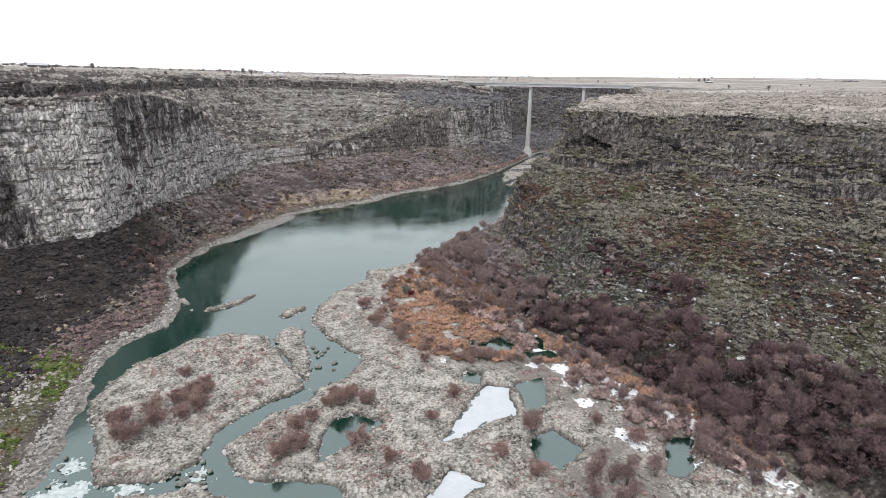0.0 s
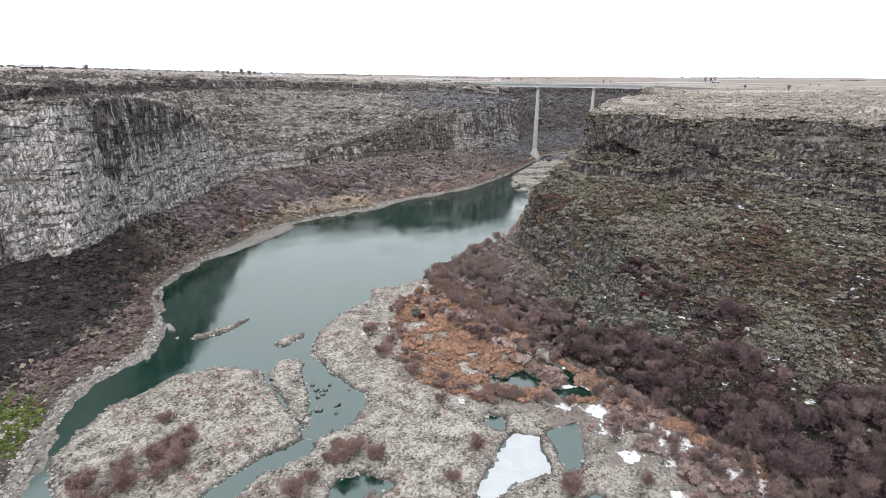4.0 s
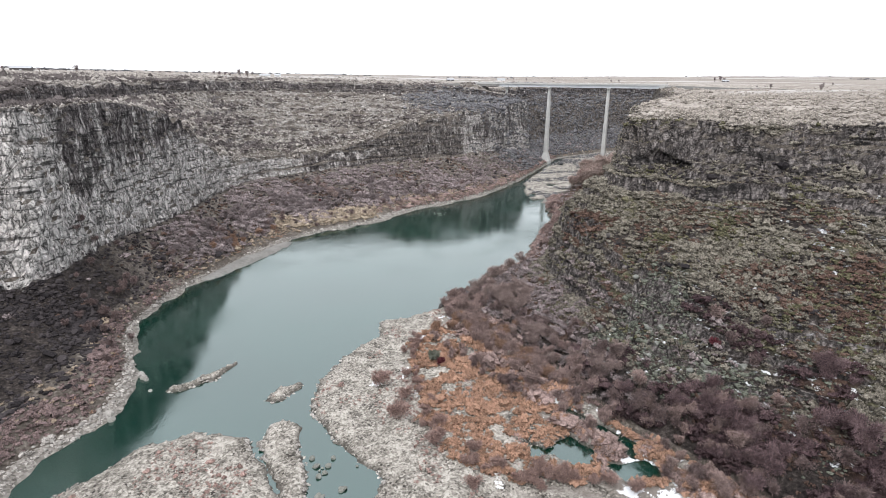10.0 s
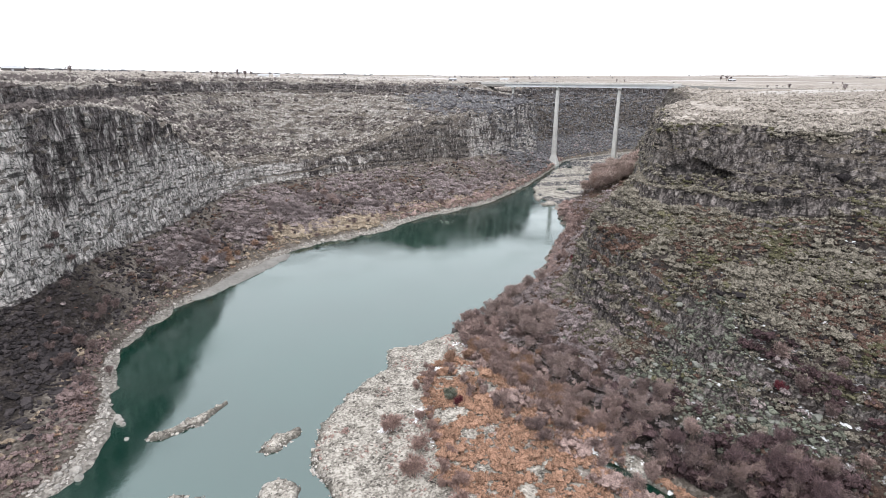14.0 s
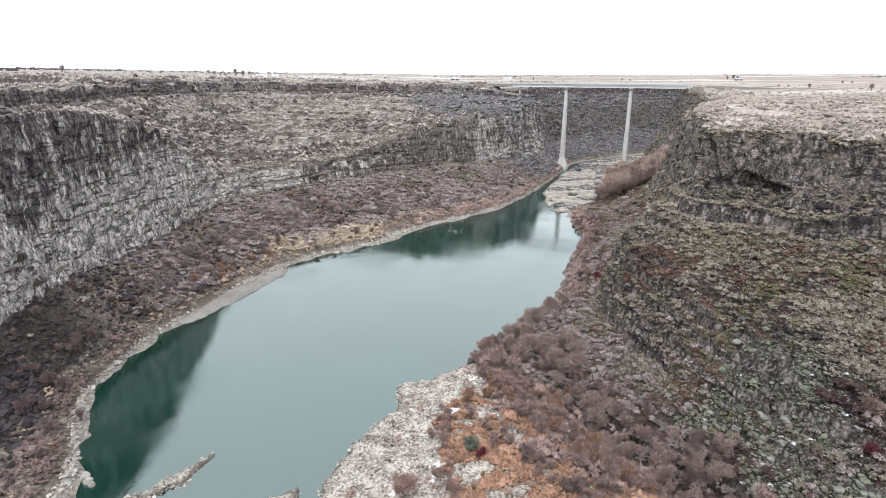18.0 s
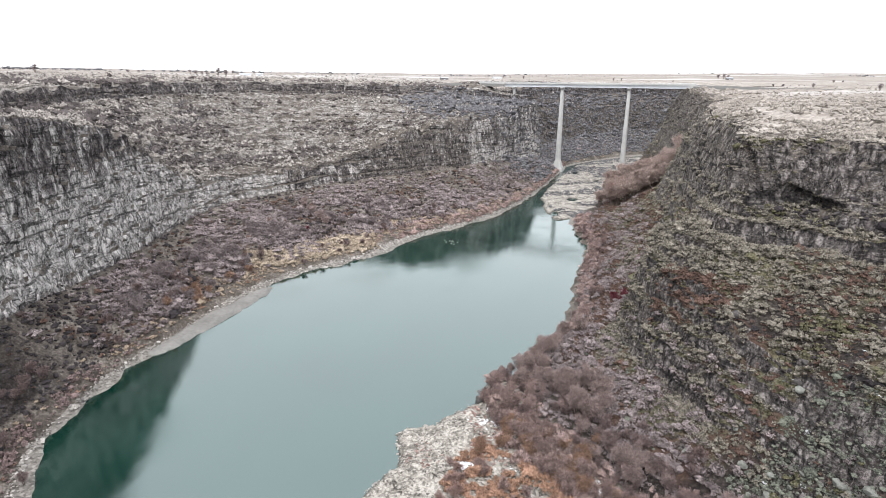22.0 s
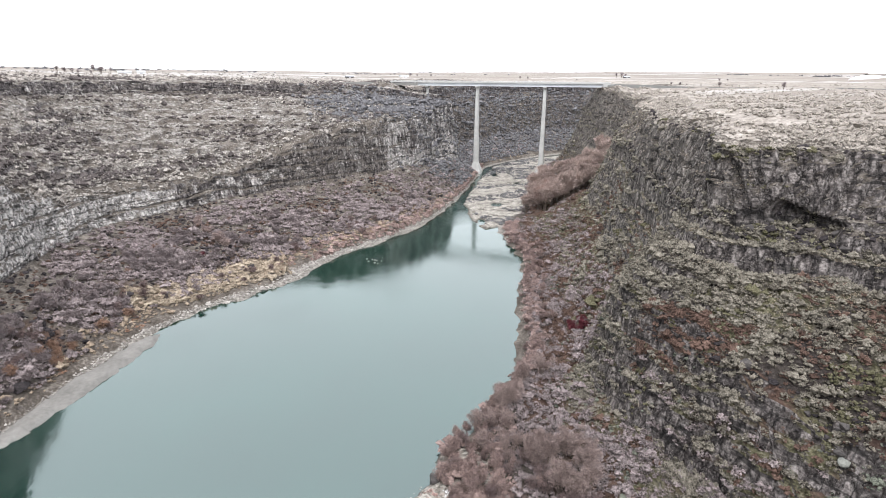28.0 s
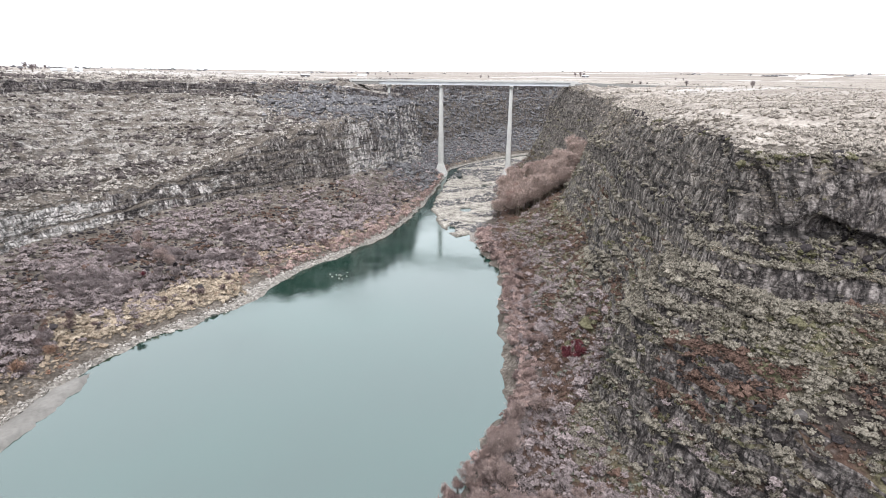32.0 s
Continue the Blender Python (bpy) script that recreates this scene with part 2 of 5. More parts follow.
def mesh_of(name, verts, faces, mats, attrs=None, slots=None, flat=False):
    """A mesh from arrays of vertices and of faces with one number of corners."""
    verts, faces = np.asarray(verts, np.float32), np.asarray(faces, np.int32)
    me = bpy.data.meshes.new(name)
    k = faces.shape[1]
    me.vertices.add(len(verts))
    me.vertices.foreach_set("co", verts.ravel())
    me.loops.add(faces.size)
    me.loops.foreach_set("vertex_index", faces.ravel())
    me.polygons.add(len(faces))
    me.polygons.foreach_set("loop_start", np.arange(0, faces.size, k, dtype=np.int32))
    me.polygons.foreach_set("use_smooth", np.full(len(faces), not flat))
    for mt in mats if isinstance(mats, (list, tuple)) else [mats]:
        me.materials.append(mt)
    if slots is not None:
        me.polygons.foreach_set("material_index", np.asarray(slots, np.int32))
    for key, values in (attrs or {}).items():
        a = me.attributes.new(key, "FLOAT", "POINT")
        a.data.foreach_set("value", np.asarray(values, np.float32).ravel())
    me.update(calc_edges=True)
    return me


def grid_faces(rows, cols):
    i = np.arange((rows - 1) * (cols - 1))
    a = i // (cols - 1) * cols + i % (cols - 1)
    return np.stack([a, a + 1, a + cols + 1, a + cols], 1)


def part(name, bm, mat, parent=None, label=""):
    """Links a bmesh as one mesh object, under a thing if one is given."""
    me = bpy.data.meshes.new(name)
    bm.to_mesh(me)
    bm.free()
    me.materials.append(mat)
    ob = new(name, me)
    ob.parent = parent
    return tagged(ob, label)


# ---- the canyon: both banks lofted from a few long lines ----
# left bank, from downstream to upstream: water's edge, foot of the cliff, its top, foot and top of the upper scarp
L_SHORE = [(-70, -150, 0), (-78, 60, 0), (-85, 140, 0), (-92, 190, 0), (-93, 222, 0), (-80, 245, 0), (-82, 276, 0), (-93, 305, 0), (-97, 328, 0), (-88, 370, 0), (-70, 409, 0), (-46, 455, 0), (-19, 483, 0), (22, 506, 0), (51, 542, 0), (100, 577, 0), (141, 612, 0), (198, 685, 0), (272, 800, 0), (318, 872, 0), (385, 918, 0), (500, 965, 0), (760, 985, 0), (1700, 1050, 0)]
L_FOOT = [(-210, -150, 30), (-205, 60, 30), (-200, 150, 30), (-190, 210, 29), (-180, 250, 28), (-168, 280, 27), (-152, 298, 26), (-139, 310, 25), (-126, 319, 27), (-118, 368, 30), (-112, 403, 27), (-98, 470, 27), (-85, 534, 28), (-57, 590, 26), (10, 642, 27), (80, 668, 30), (152, 708, 31), (206, 762, 27), (258, 822, 22), (266, 925, 16), (380, 985, 28), (490, 1030, 32), (760, 1045, 30), (1700, 1110, 30)]
L_TOP = [(-222, -150, 97), (-217, 60, 97), (-212, 150, 97), (-201, 215, 97), (-190, 258, 97), (-176, 292, 97), (-158, 318, 97), (-144, 330, 97), (-131, 332, 99), (-124, 372, 99), (-117, 414, 96.5), (-106, 474, 84), (-91, 540, 52), (-61, 597, 44), (5, 650, 46), (79, 682, 68), (151, 722, 78), (205, 775, 82), (254, 837, 84), (255, 945, 72), (372, 1012, 76), (484, 1052, 76), (760, 1062, 76), (1700, 1130, 76)]
L_SCARP = [(-262, -150, 98), (-257, 60, 98), (-250, 150, 98), (-236, 225, 98), (-222, 275, 98), (-205, 318, 98), (-186, 352, 98), (-172, 372, 98), (-160, 388, 98), (-168, 440, 98), (-170, 500, 98), (-165, 590, 99), (-152, 680, 100), (-128, 766, 100), (-60, 826, 100), (20, 826, 99), (108, 834, 97), (168, 846, 94), (243, 850, 86), (249, 952, 86), (366, 1030, 92), (480, 1070, 92), (760, 1078, 92), (1700, 1145, 92)]
L_RIM = [(-268, -150, 105), (-263, 60, 105), (-256, 150, 105), (-241, 230, 105), (-226, 282, 105), (-208, 328, 105), (-190, 364, 105), (-176, 384, 105), (-164, 400, 105), (-184, 455, 106), (-186, 516, 106), (-181, 606, 107), (-168, 700, 108), (-142, 788, 108), (-70, 850, 108), (10, 850, 107), (98, 860, 105), (158, 870, 102), (234, 862, 94), (240, 962, 98), (362, 1042, 102), (478, 1080, 103), (760, 1086, 103), (1700, 1160, 103)]
L_BACK = [(-420, -150, 112), (-410, 60, 112), (-400, 150, 112), (-380, 270, 112), (-360, 350, 111), (-340, 420, 110), (-320, 470, 110), (-305, 505, 110), (-290, 540, 110), (-285, 580, 113), (-280, 650, 113), (-270, 740, 113), (-250, 840, 113), (-200, 920, 113), (-120, 980, 112), (-30, 1000, 112), (55, 1010, 110), (120, 1040, 109), (170, 1080, 109), (200, 1130, 106), (280, 1300, 108), (440, 1370, 110), (760, 1370, 110), (1700, 1400, 110)]
# right bank: foot, top of the rubble, low ledge, bench, foot of the cliff, rim, plateau
R_SHORE = [(140, -150, 0), (133, 40, 0), (128, 105, 0), (119, 135, 0), (104, 180, 0), (88, 213, 0), (74, 262, 0), (60, 318, 0), (70, 345, 0), (106, 380, 0), (139, 444, 0), (160, 478, 0),
           (176, 510, 0), (182, 545, 0), (202, 592, 0), (240, 640, 0), (285, 715, 0), (335, 790, 0), (390, 850, 0), (480, 905, 0), (760, 930, 0), (1700, 960, 0)]
R_RUBBLE = [(190, -150, 22), (182, 60, 22), (172, 122, 20), (152, 158, 19), (128, 196, 19), (106, 222, 16), (104, 259, 20), (100, 306, 18), (106, 336, 22), (133, 366, 24), (158, 424, 19), (180, 460, 15), (200, 498, 13), (212, 535, 11), (236, 578, 9), (275, 622, 9), (318, 694, 9), (360, 770, 10), (398, 822, 14), (490, 878, 20), (760, 900, 20), (1700, 930, 20)]
R_LEDGE = [(225, -150, 42), (216, 65, 42), (203, 140, 42), (181, 182, 43), (142, 212, 39), (122, 240, 41), (113, 272, 42), (111, 308, 47), (112, 333, 48), (141, 363, 44), (173, 421, 34), (198, 455, 33), (222, 492, 31), (236, 526, 31), (262, 563, 30), (300, 604, 29), (345, 672, 30), (372, 757, 30), (405, 812, 36), (498, 856, 45), (760, 880, 45), (1700, 910, 45)]
R_BENCH = [(260, -150, 62), (250, 75, 62), (236, 160, 62), (212, 208, 63), (184, 240, 62), (152, 268, 61), (138, 288, 62), (127, 306, 63), (124, 328, 63), (146, 358, 56), (178, 418, 52), (204, 451, 52), (229, 488, 52), (243, 521, 52), (270, 557, 52), (308, 597, 52), (353, 666, 54), (381, 751, 53), (412, 805, 56), (502, 850, 60), (760, 872, 60), (1700, 902, 60)]
R_FOOT = [(275, -150, 73), (265, 80, 73), (250, 170, 74), (226, 218, 76), (189, 260, 76), (167, 274, 74), (154, 299, 74), (143, 306, 73), (136, 322, 74), (150, 354, 73), (182, 415, 72), (208, 448, 72), (234, 485, 72), (248, 518, 72), (275, 553, 72), (313, 592, 73), (357, 662, 74), (387, 747, 75), (418, 800, 76), (506, 845, 76), (760, 866, 76), (1700, 896, 76)]
R_RIM = [(282, -150, 94), (272, 83, 94), (258, 174, 94), (234, 224, 94), (196, 268, 95), (174, 282, 94), (164, 301, 94), (144, 319, 94), (143, 330, 95), (157, 350, 96), (196, 426, 95), (222, 454, 95), (250, 492, 95), (262, 514, 95), (290, 548, 95), (326, 588, 96), (366, 655, 97), (397, 741, 102), (428, 792, 102), (512, 836, 98), (760, 856, 98), (1700, 886, 98)]
R_BACK = [(330, -150, 102), (322, 90, 102), (306, 190, 101), (276, 250, 101), (240, 300, 100), (214, 322, 100), (198, 340, 100), (184, 352, 100), (180, 362, 101), (188, 378, 101), (228, 430, 101), (256, 456, 101),
          (286, 488, 101), (304, 508, 101), (330, 536, 101), (362, 572, 102), (402, 632, 103), (440, 700, 104), (480, 750, 104), (530, 800, 104), (770, 820, 104), (1700, 850, 104)]


def stations(curve, near, far_from):
    """Places along a curve, dense where the camera passes and sparse beyond."""
    q = glide(curve, np.linspace(0, len(curve) - 1, 4001))
    s = np.linspace(0, len(curve) - 1, 4001)
    step = np.linalg.norm(np.diff(q, axis=0), axis=1)
    y = (q[1:, 1] + q[:-1, 1]) / 2
    gap = near + 6 * smooth(90 - y, 0, 120) + 3.0 * smooth(y, far_from, far_from + 250) + 10 * smooth(q[1:, 0], 420, 800)
    count = np.concatenate([[0], np.cumsum(step / gap)])
    return np.interp(np.linspace(0, count[-1], int(count[-1])), count, s)


def loft(lines, cuts, s):
    """Points across (columns) and along (rows) the lines, and for each column its band and how far along it lies."""
    rails = [glide(c, s) for c in lines]
    cols, band = [], []
    for i, k in enumerate(cuts):
        for j in range(k):
            f = j / k
            cols.append(rails[i] * (1 - f) + rails[i + 1] * f)
            band.append(i + f)
    cols.append(rails[-1])
    band.append(len(cuts))
    return np.stack(cols, 1), np.array(band)


def under(shore, side):
    p = np.array(shore, float)
    d = np.gradient(p, axis=0)
    d /= np.linalg.norm(d[:, :2], axis=1)[:, None]
    return p + np.stack([d[:, 1], -d[:, 0], 0 * d[:, 0]], 1) * 16 * side + [0, 0, -4]


def outward(p, column):
    """Unit vectors, level, from the bank towards the river, row by row."""
    d = np.gradient(p[:, column], axis=0)
    k = np.ones(9) / 9
    d = np.stack([np.convolve(d[:, i], k, "same") for i in (0, 1)], 1)
    d /= np.linalg.norm(d, axis=1)[:, None] + 1e-9
    return np.stack([d[:, 1], -d[:, 0]], 1)


def window(band, lo, hi, soft=0.12):
    return smooth(band, lo, lo + soft) * (1 - smooth(band, hi - soft, hi))


def terrace(z, x, y, height, sharp):
    """Beds of lava weather to steps: flats with short risers between."""
    q = z / height + 1.5 * fbm(x / 75, y / 75, 0.3, 4)
    f = q - np.floor(q)
    strong = smooth(fbm(x / 48, y / 48, z / 14 + 4, 3), -0.35, 0.2)
    return (smooth(f, 1 - sharp, 1.0) - f) * height * strong


def add_far(p, angles, centre, radius, high, cols=22):
    n = len(p)
    a = np.radians(np.interp(np.linspace(0, 1, n), np.linspace(0, 1, len(angles)), angles))
    end = np.stack([centre[0] + radius * np.cos(a), centre[1] + radius * np.sin(a), np.interp(np.degrees(a), *zip(*high))], 1)
    out = []
    for j in range(1, cols + 1):
        f = (j / cols) ** 2.6
        q = p[:, -1] * (1 - f) + end * f
        q[:, 2] += 5 * fbm(q[:, 0] / 260, q[:, 1] / 260, 3.7, 3) * smooth(np.float64(f), 0.0, 0.05)
        out.append(q)
    return np.concatenate([p, np.stack(out, 1)], 1)


def bank(side, lines, cuts, cliff_bands, terraces, near, angles, centre, high, masks, lumps, hollows=(), knolls=()):
    lines = [np.array(c, float) for c in lines]
    s = stations(lines[2], near, 560)
    p, band = loft([under(lines[0], side)] + lines, cuts, s)
    x, y, z = p[..., 0].copy(), p[..., 1].copy(), p[..., 2].copy()
    along = np.concatenate([[0], np.cumsum(np.linalg.norm(np.diff(p[:, cuts[0] + cuts[1]], axis=0), axis=1))])[:, None] + 0 * x
    b = band[None, :] + 0 * x
    push = np.zeros_like(x)
    for lo, hi, amount in cliff_bands:
        w = window(b, lo, hi, 0.1) * amount
        col = cellnoise(along / 2.6 + 1.5 * fbm(along / 9, z / 11, 2.0, 2), z / 13 + 0.6 * cellnoise(along / 7, 3.3, 0))
        small = cellnoise(along / 1.25, z / 5 + 3 * cellnoise(along / 1.25, 9.1, 0), 4)
        big = fbm(along / 34, z / 60, 1.2, 3)
        ledges = smooth(np.mod(z / 11 + 0.5 * fbm(along / 40, 0.2, 5.1, 2), 1.0), 0.82, 1.0)
        push += w * (4.5 * big + 1.7 * (col - 0.5) + 0.9 * (small - 0.5) - 0.8 * ledges + 1.6 * fbm(along / 5, z / 7, 8.0, 3))
    for cx, cy, cz, wide, tall, deep in hollows:
        d = ((x - cx) ** 2 + (y - cy) ** 2) / wide**2 + ((z - cz - 1.2 * fbm(x / 4, y / 4, 3.0, 2)) / tall) ** 2
        push -= deep * np.exp(-(d**2))
    out = outward(p, cuts[0] + cuts[1]) * side
    for lo, hi, amount in cliff_bands:
        z -= amount * 5.0 * np.exp(-(((b - hi + 0.05) / 0.12) ** 2)) * smooth(fbm(along / 9, 0.7, lo, 4), -0.1, 0.5)
    x += push * out[:, 0][:, None]
    y += push * out[:, 1][:, None]
    for lo, hi, height, amount, sharp in terraces:
        z += window(b, lo, hi, 0.12) * amount * terrace(z, x, y, height, sharp)
    dry = smooth(b, 1.0, 1.15)
    for kx, ky, wide, high_up, above in knolls:
        z += high_up * np.exp(-((((x - kx) ** 2 + (y - ky) ** 2) / wide**2) ** 2)) * smooth(z, above - 4, above + 4)
    z += dry * (lumps * fbm(x / 19, y / 19, 0.5, 3) + 0.55 * fbm(x / 3.2, y / 3.2, 0.9, 3))
    z += (1 - dry) * (0.6 * fbm(x / 4, y / 4, 0.1, 3) + 1.3 * fbm(x / 11, y / 11, 6.1, 2)) + smooth(b, 0.9, 1.05) * (1 - smooth(b, 1.1, 1.3)) * 0.35
    p = np.stack([x, y, z], 2)
    m = masks(x, y, z, b)
    p[0, :, 1] -= 900
    n_near = p.shape[1]
    p = add_far(p, angles, centre, 4200, high)
    rows, cols = p.shape[:2]
    attrs = {}
    for key in ("pale", "rubble", "rust", "moss", "snow", "beach", "dry", "grey", "far"):
        a = np.zeros((rows, cols))
        if key in m:
            a[:, :n_near] = m[key]
        if key == "far":
            a[:, n_near:] = np.linspace(0, 1, cols - n_near)[None, :] ** 0.5
        if key == "snow":
            a[:, n_near:] = (0.35 if side > 0 else 0.2) + 0.15 * fbm(p[:, n_near:, 0] / 300, p[:, n_near:, 1] / 300, 1.1, 2)
        attrs[key] = a
    f = grid_faces(rows, cols)
    if side < 0:
        f = f[:, ::-1]
    slot = ((np.arange(len(f)) % (cols - 1)) >= n_near - cuts[-1] * 0.8).astype(int)
    return p, f, attrs, slot, n_near, b, dict(x=x, y=y, z=z)


def left_masks(x, y, z, b):
    ragged = z + 14 * fbm(x / 20, y / 20, 4.4, 2)
    full = smooth(y, 296, 312) * (1 - smooth(y, 338, 352)) * (1 - smooth(ragged, 86, 108))
    half = smooth(y, 338, 352) * (1 - smooth(y, 500, 540)) * (1 - smooth(ragged, 48, 82)) * 0.9
    low_band = smooth(y, 500, 540) * (1 - smooth(y, 596, 625))
    point = smooth(x, 120, 150) * (1 - smooth(x, 262, 275)) * ((1 - smooth(z + 5 * fbm(x / 12, y / 12, 2.2, 2), 36, 47)) * 0.55 + 0.4)
    cliff = window(b, 1.95, 3.1)
    pale = cliff * (full + half + low_band + point + 0.28 - 0.9 * smooth(y, 880, 910))
    talus = window(b, 1.25, 2.1)
    lower = 1 - smooth(y, 300, 400)
    return dict(pale=pale, rubble=talus * (0.1 + 0.9 * lower) + window(b, 3.0, 5.2) * 0.3 + talus * 0.1 * smooth(y, 880, 960), rust=window(b, 1.1, 1.75) * 0.45 * (0.15 + 0.85 * smooth(y, 320, 390)),
                moss=window(b, 1.05, 2.0, 0.05) * 0.8 * smooth(y, 100, 150) * (1 - smooth(y, 195, 225)) + window(b, 3, 6) * 0.12,
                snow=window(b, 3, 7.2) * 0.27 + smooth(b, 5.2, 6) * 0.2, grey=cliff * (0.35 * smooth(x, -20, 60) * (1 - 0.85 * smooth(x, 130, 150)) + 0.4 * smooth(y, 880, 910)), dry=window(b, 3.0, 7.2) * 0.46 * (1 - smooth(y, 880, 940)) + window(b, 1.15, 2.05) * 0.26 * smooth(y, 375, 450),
                beach=1 - smooth(b, 1.0 + 0.05 * vnoise(x / 9, y / 9, 2.2), 1.065))


def right_masks(x, y, z, b):
    return dict(pale=-0.9 + 0 * b, grey=0.3 + 0.6 * smooth(y, 300, 350), rubble=window(b, 1.1, 4.9) * (0.48 + 0.59 * (1 - smooth(y, 220, 300))), rust=window(b, 1.3, 3.2) * (0.5 + 0.25 * smooth(y, 240, 300)),
                moss=window(b, 1.6, 5) * (0.46 + 0.2 * smooth(y, 235, 290)), snow=window(b, 1.5, 5.5) * 0.54 * (1 - smooth(y, 235, 300)) + smooth(b, 6, 7) * 0.1,
                dry=window(b, 3.3, 4.9) * 0.22 + smooth(b, 5.9, 6.3) * 0.4,
                beach=(1 - smooth(b, 1.06, 1.14)) * smooth(y, 520, 560))


L_SCARP = [(q[0], q[1], q[2] - 3 if q[1] < 830 and q[0] < 130 else q[2]) for q in L_SCARP]
L_RIM = [(a[0] * 0.8 + b[0] * 0.2, a[1] * 0.8 + b[1] * 0.2, b[2]) for a, b in zip(L_SCARP, L_RIM)]
LEFT = bank(1, [L_SHORE, L_FOOT, L_TOP, L_SCARP, L_RIM, L_BACK], [3, 34, 46, 56, 14, 30], [(1.95, 3.05, 1.0), (3.95, 5.05, 0.7)],
            [(3.05, 3.98, 5.5, 1.0, 0.3), (5.05, 5.9, 3.0, 0.85, 0.3)], 1.9, [215, 180, 160, 140, 120, 105, 90, 75, 58, 30], (0, 500), [(30, 162), (45, 166), (60, 158), (75, 150), (90, 151), (105, 158), (120, 164)], left_masks, 1.3, (), [(194, 899, 22, 9, 92)])
RIGHT = bank(-1, [R_SHORE, R_RUBBLE, R_LEDGE, R_BENCH, R_FOOT, R_RIM, R_BACK], [3, 24, 26, 26, 16, 30, 26], [(4.95, 6.05, 0.8), (1.95, 3.05, 0.6), (3.9, 5.0, 0.3)],
             [(1.5, 2.95, 7.0, 0.4, 0.3), (3.0, 3.95, 5.5, 0.5, 0.3), (4.0, 4.95, 9.0, 0.95, 0.16)], 1.6, [-60, -45, -30, -15, -5, 5, 14, 22, 30, 38], (500, 300), [(-60, 158), (38, 160)], right_masks, 2.3,
             [(144, 307, 75.5, 7, 3.6, 12), (152, 300, 74, 5, 2.2, 6), (163, 290, 73.5, 4, 1.6, 5), (184, 250, 79, 5, 2.0, 5), (150, 302, 84, 3, 1.5, 3)],
             [(124, 247, 10.5, 6.5, 24), (120, 232, 8, 3, 20), (412, 744, 22, 3, 92), (168, 215, 10, 4, 30)])


def ground_sheet():
    (pa, fa, aa, sa, *_), (pb, fb, ab, sb, *_) = LEFT, RIGHT
    na = pa.shape[0] * pa.shape[1]
    bed = np.array([(-300, -1150, -5), (500, -1150, -5), (2000, 1400, -5), (-300, 1400, -5)], float)
    v = np.concatenate([pa.reshape(-1, 3), pb.reshape(-1, 3), bed])
    nb = pb.shape[0] * pb.shape[1]
    f = np.concatenate([fa, fb + na, [[na + nb, na + nb + 1, na + nb + 2, na + nb + 3]]])
    attrs = {k: np.concatenate([aa[k].ravel(), ab[k].ravel(), np.zeros(4)]) for k in aa}
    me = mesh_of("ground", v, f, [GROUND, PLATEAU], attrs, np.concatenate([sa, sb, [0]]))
    return tagged(new("ground", me), "dark basalt canyon walls under a dry brown snow-dusted plateau", "ground", kind="structure")


ground_sheet()

# the river
wv = np.array([(-300, -1150, 0), (500, -1150, 0), (2000, 1400, 0), (-300, 1400, 0)], float)
tagged(new("water", mesh_of("water", wv, [[0, 1, 2, 3]], WATER)), "calm deep green river reflecting a white sky", "river", kind="structure")

# ---- gravel bar with islands and pools ----
BAR = [(46, 324), (30, 314), (17, 312), (13, 294), (-3, 276), (-11, 256), (-13, 241), (-8, 226), (1, 213), (9, 199), (3, 186), (-8, 178), (-11, 169), (-25, 163), (-35, 147), (-33, 138), (-26, 130),
       (-2, 125), (2, 116), (-3, 103), (10, 96), (40, 92), (75, 97), (110, 90), (138, 94), (138, 105), (128, 135), (112, 183), (97, 214), (84, 264), (70, 318), (62, 345)]
ISLE = [(-87, 181), (-80, 207), (-64, 226), (-50, 232), (-33, 226), (-25, 210), (-22, 201), (-12, 178), (-26, 172), (-38, 157), (-43, 140), (-51, 133), (-69, 135), (-76, 156)]
ISLET = [(-28, 221), (-26, 231), (-22, 235), (-16, 230), (-15, 212), (-13, 196), (-12, 182), (-18, 192), (-22, 205)]
SLIVER = [(-65.5, 261), (-58, 267.5), (-45, 280.5), (-43, 279), (-49, 268.5), (-56, 262.5), (-61.5, 260)]
KNOB = [(-29.5, 248), (-26, 256), (-18.5, 259.5), (-18, 256), (-22.5, 250), (-25, 247.5)]
LOWER = [(-60, 128), (-48, 127), (-40, 132), (-30, 122), (-34, 112), (-60, 110), (-75, 118)]
POOLS = [[(-6, 146), (-2, 158), (6, 160), (14, 154), (6, 144), (-7, 135)], [(65, 171), (78, 175), (72, 154), (64, 148)], [(59, 137), (69, 140), (75, 129), (65, 121), (59, 124)],
         [(72, 232), (80, 222), (90, 204), (84, 206), (74, 222)], [(105, 133), (112, 129), (107, 119), (100, 111), (95, 113), (100, 122)], [(48, 184), (54, 180), (52, 172), (46, 177)], [(56, 214), (60, 205), (54, 200)], [(60, 205), (70, 211), (77, 202), (68, 195)], [(80, 214), (90, 204), (86, 197), (79, 206)], [(75, 197), (89, 195), (91, 187), (78, 187)]]
ICE = [[(54, 172), (62, 168), (60, 150), (50, 148), (38, 141), (32, 140), (44, 158)], [(32, 126), (40, 118), (30, 112), (19, 112), (26, 120)]]
UPSTREAM = [(184, 584), (186, 622), (212, 690), (262, 772), (314, 850), (334, 878), (384, 910), (440, 934), (500, 948), (500, 905), (420, 885), (380, 830), (330, 760), (285, 690), (245, 625), (206, 584)]


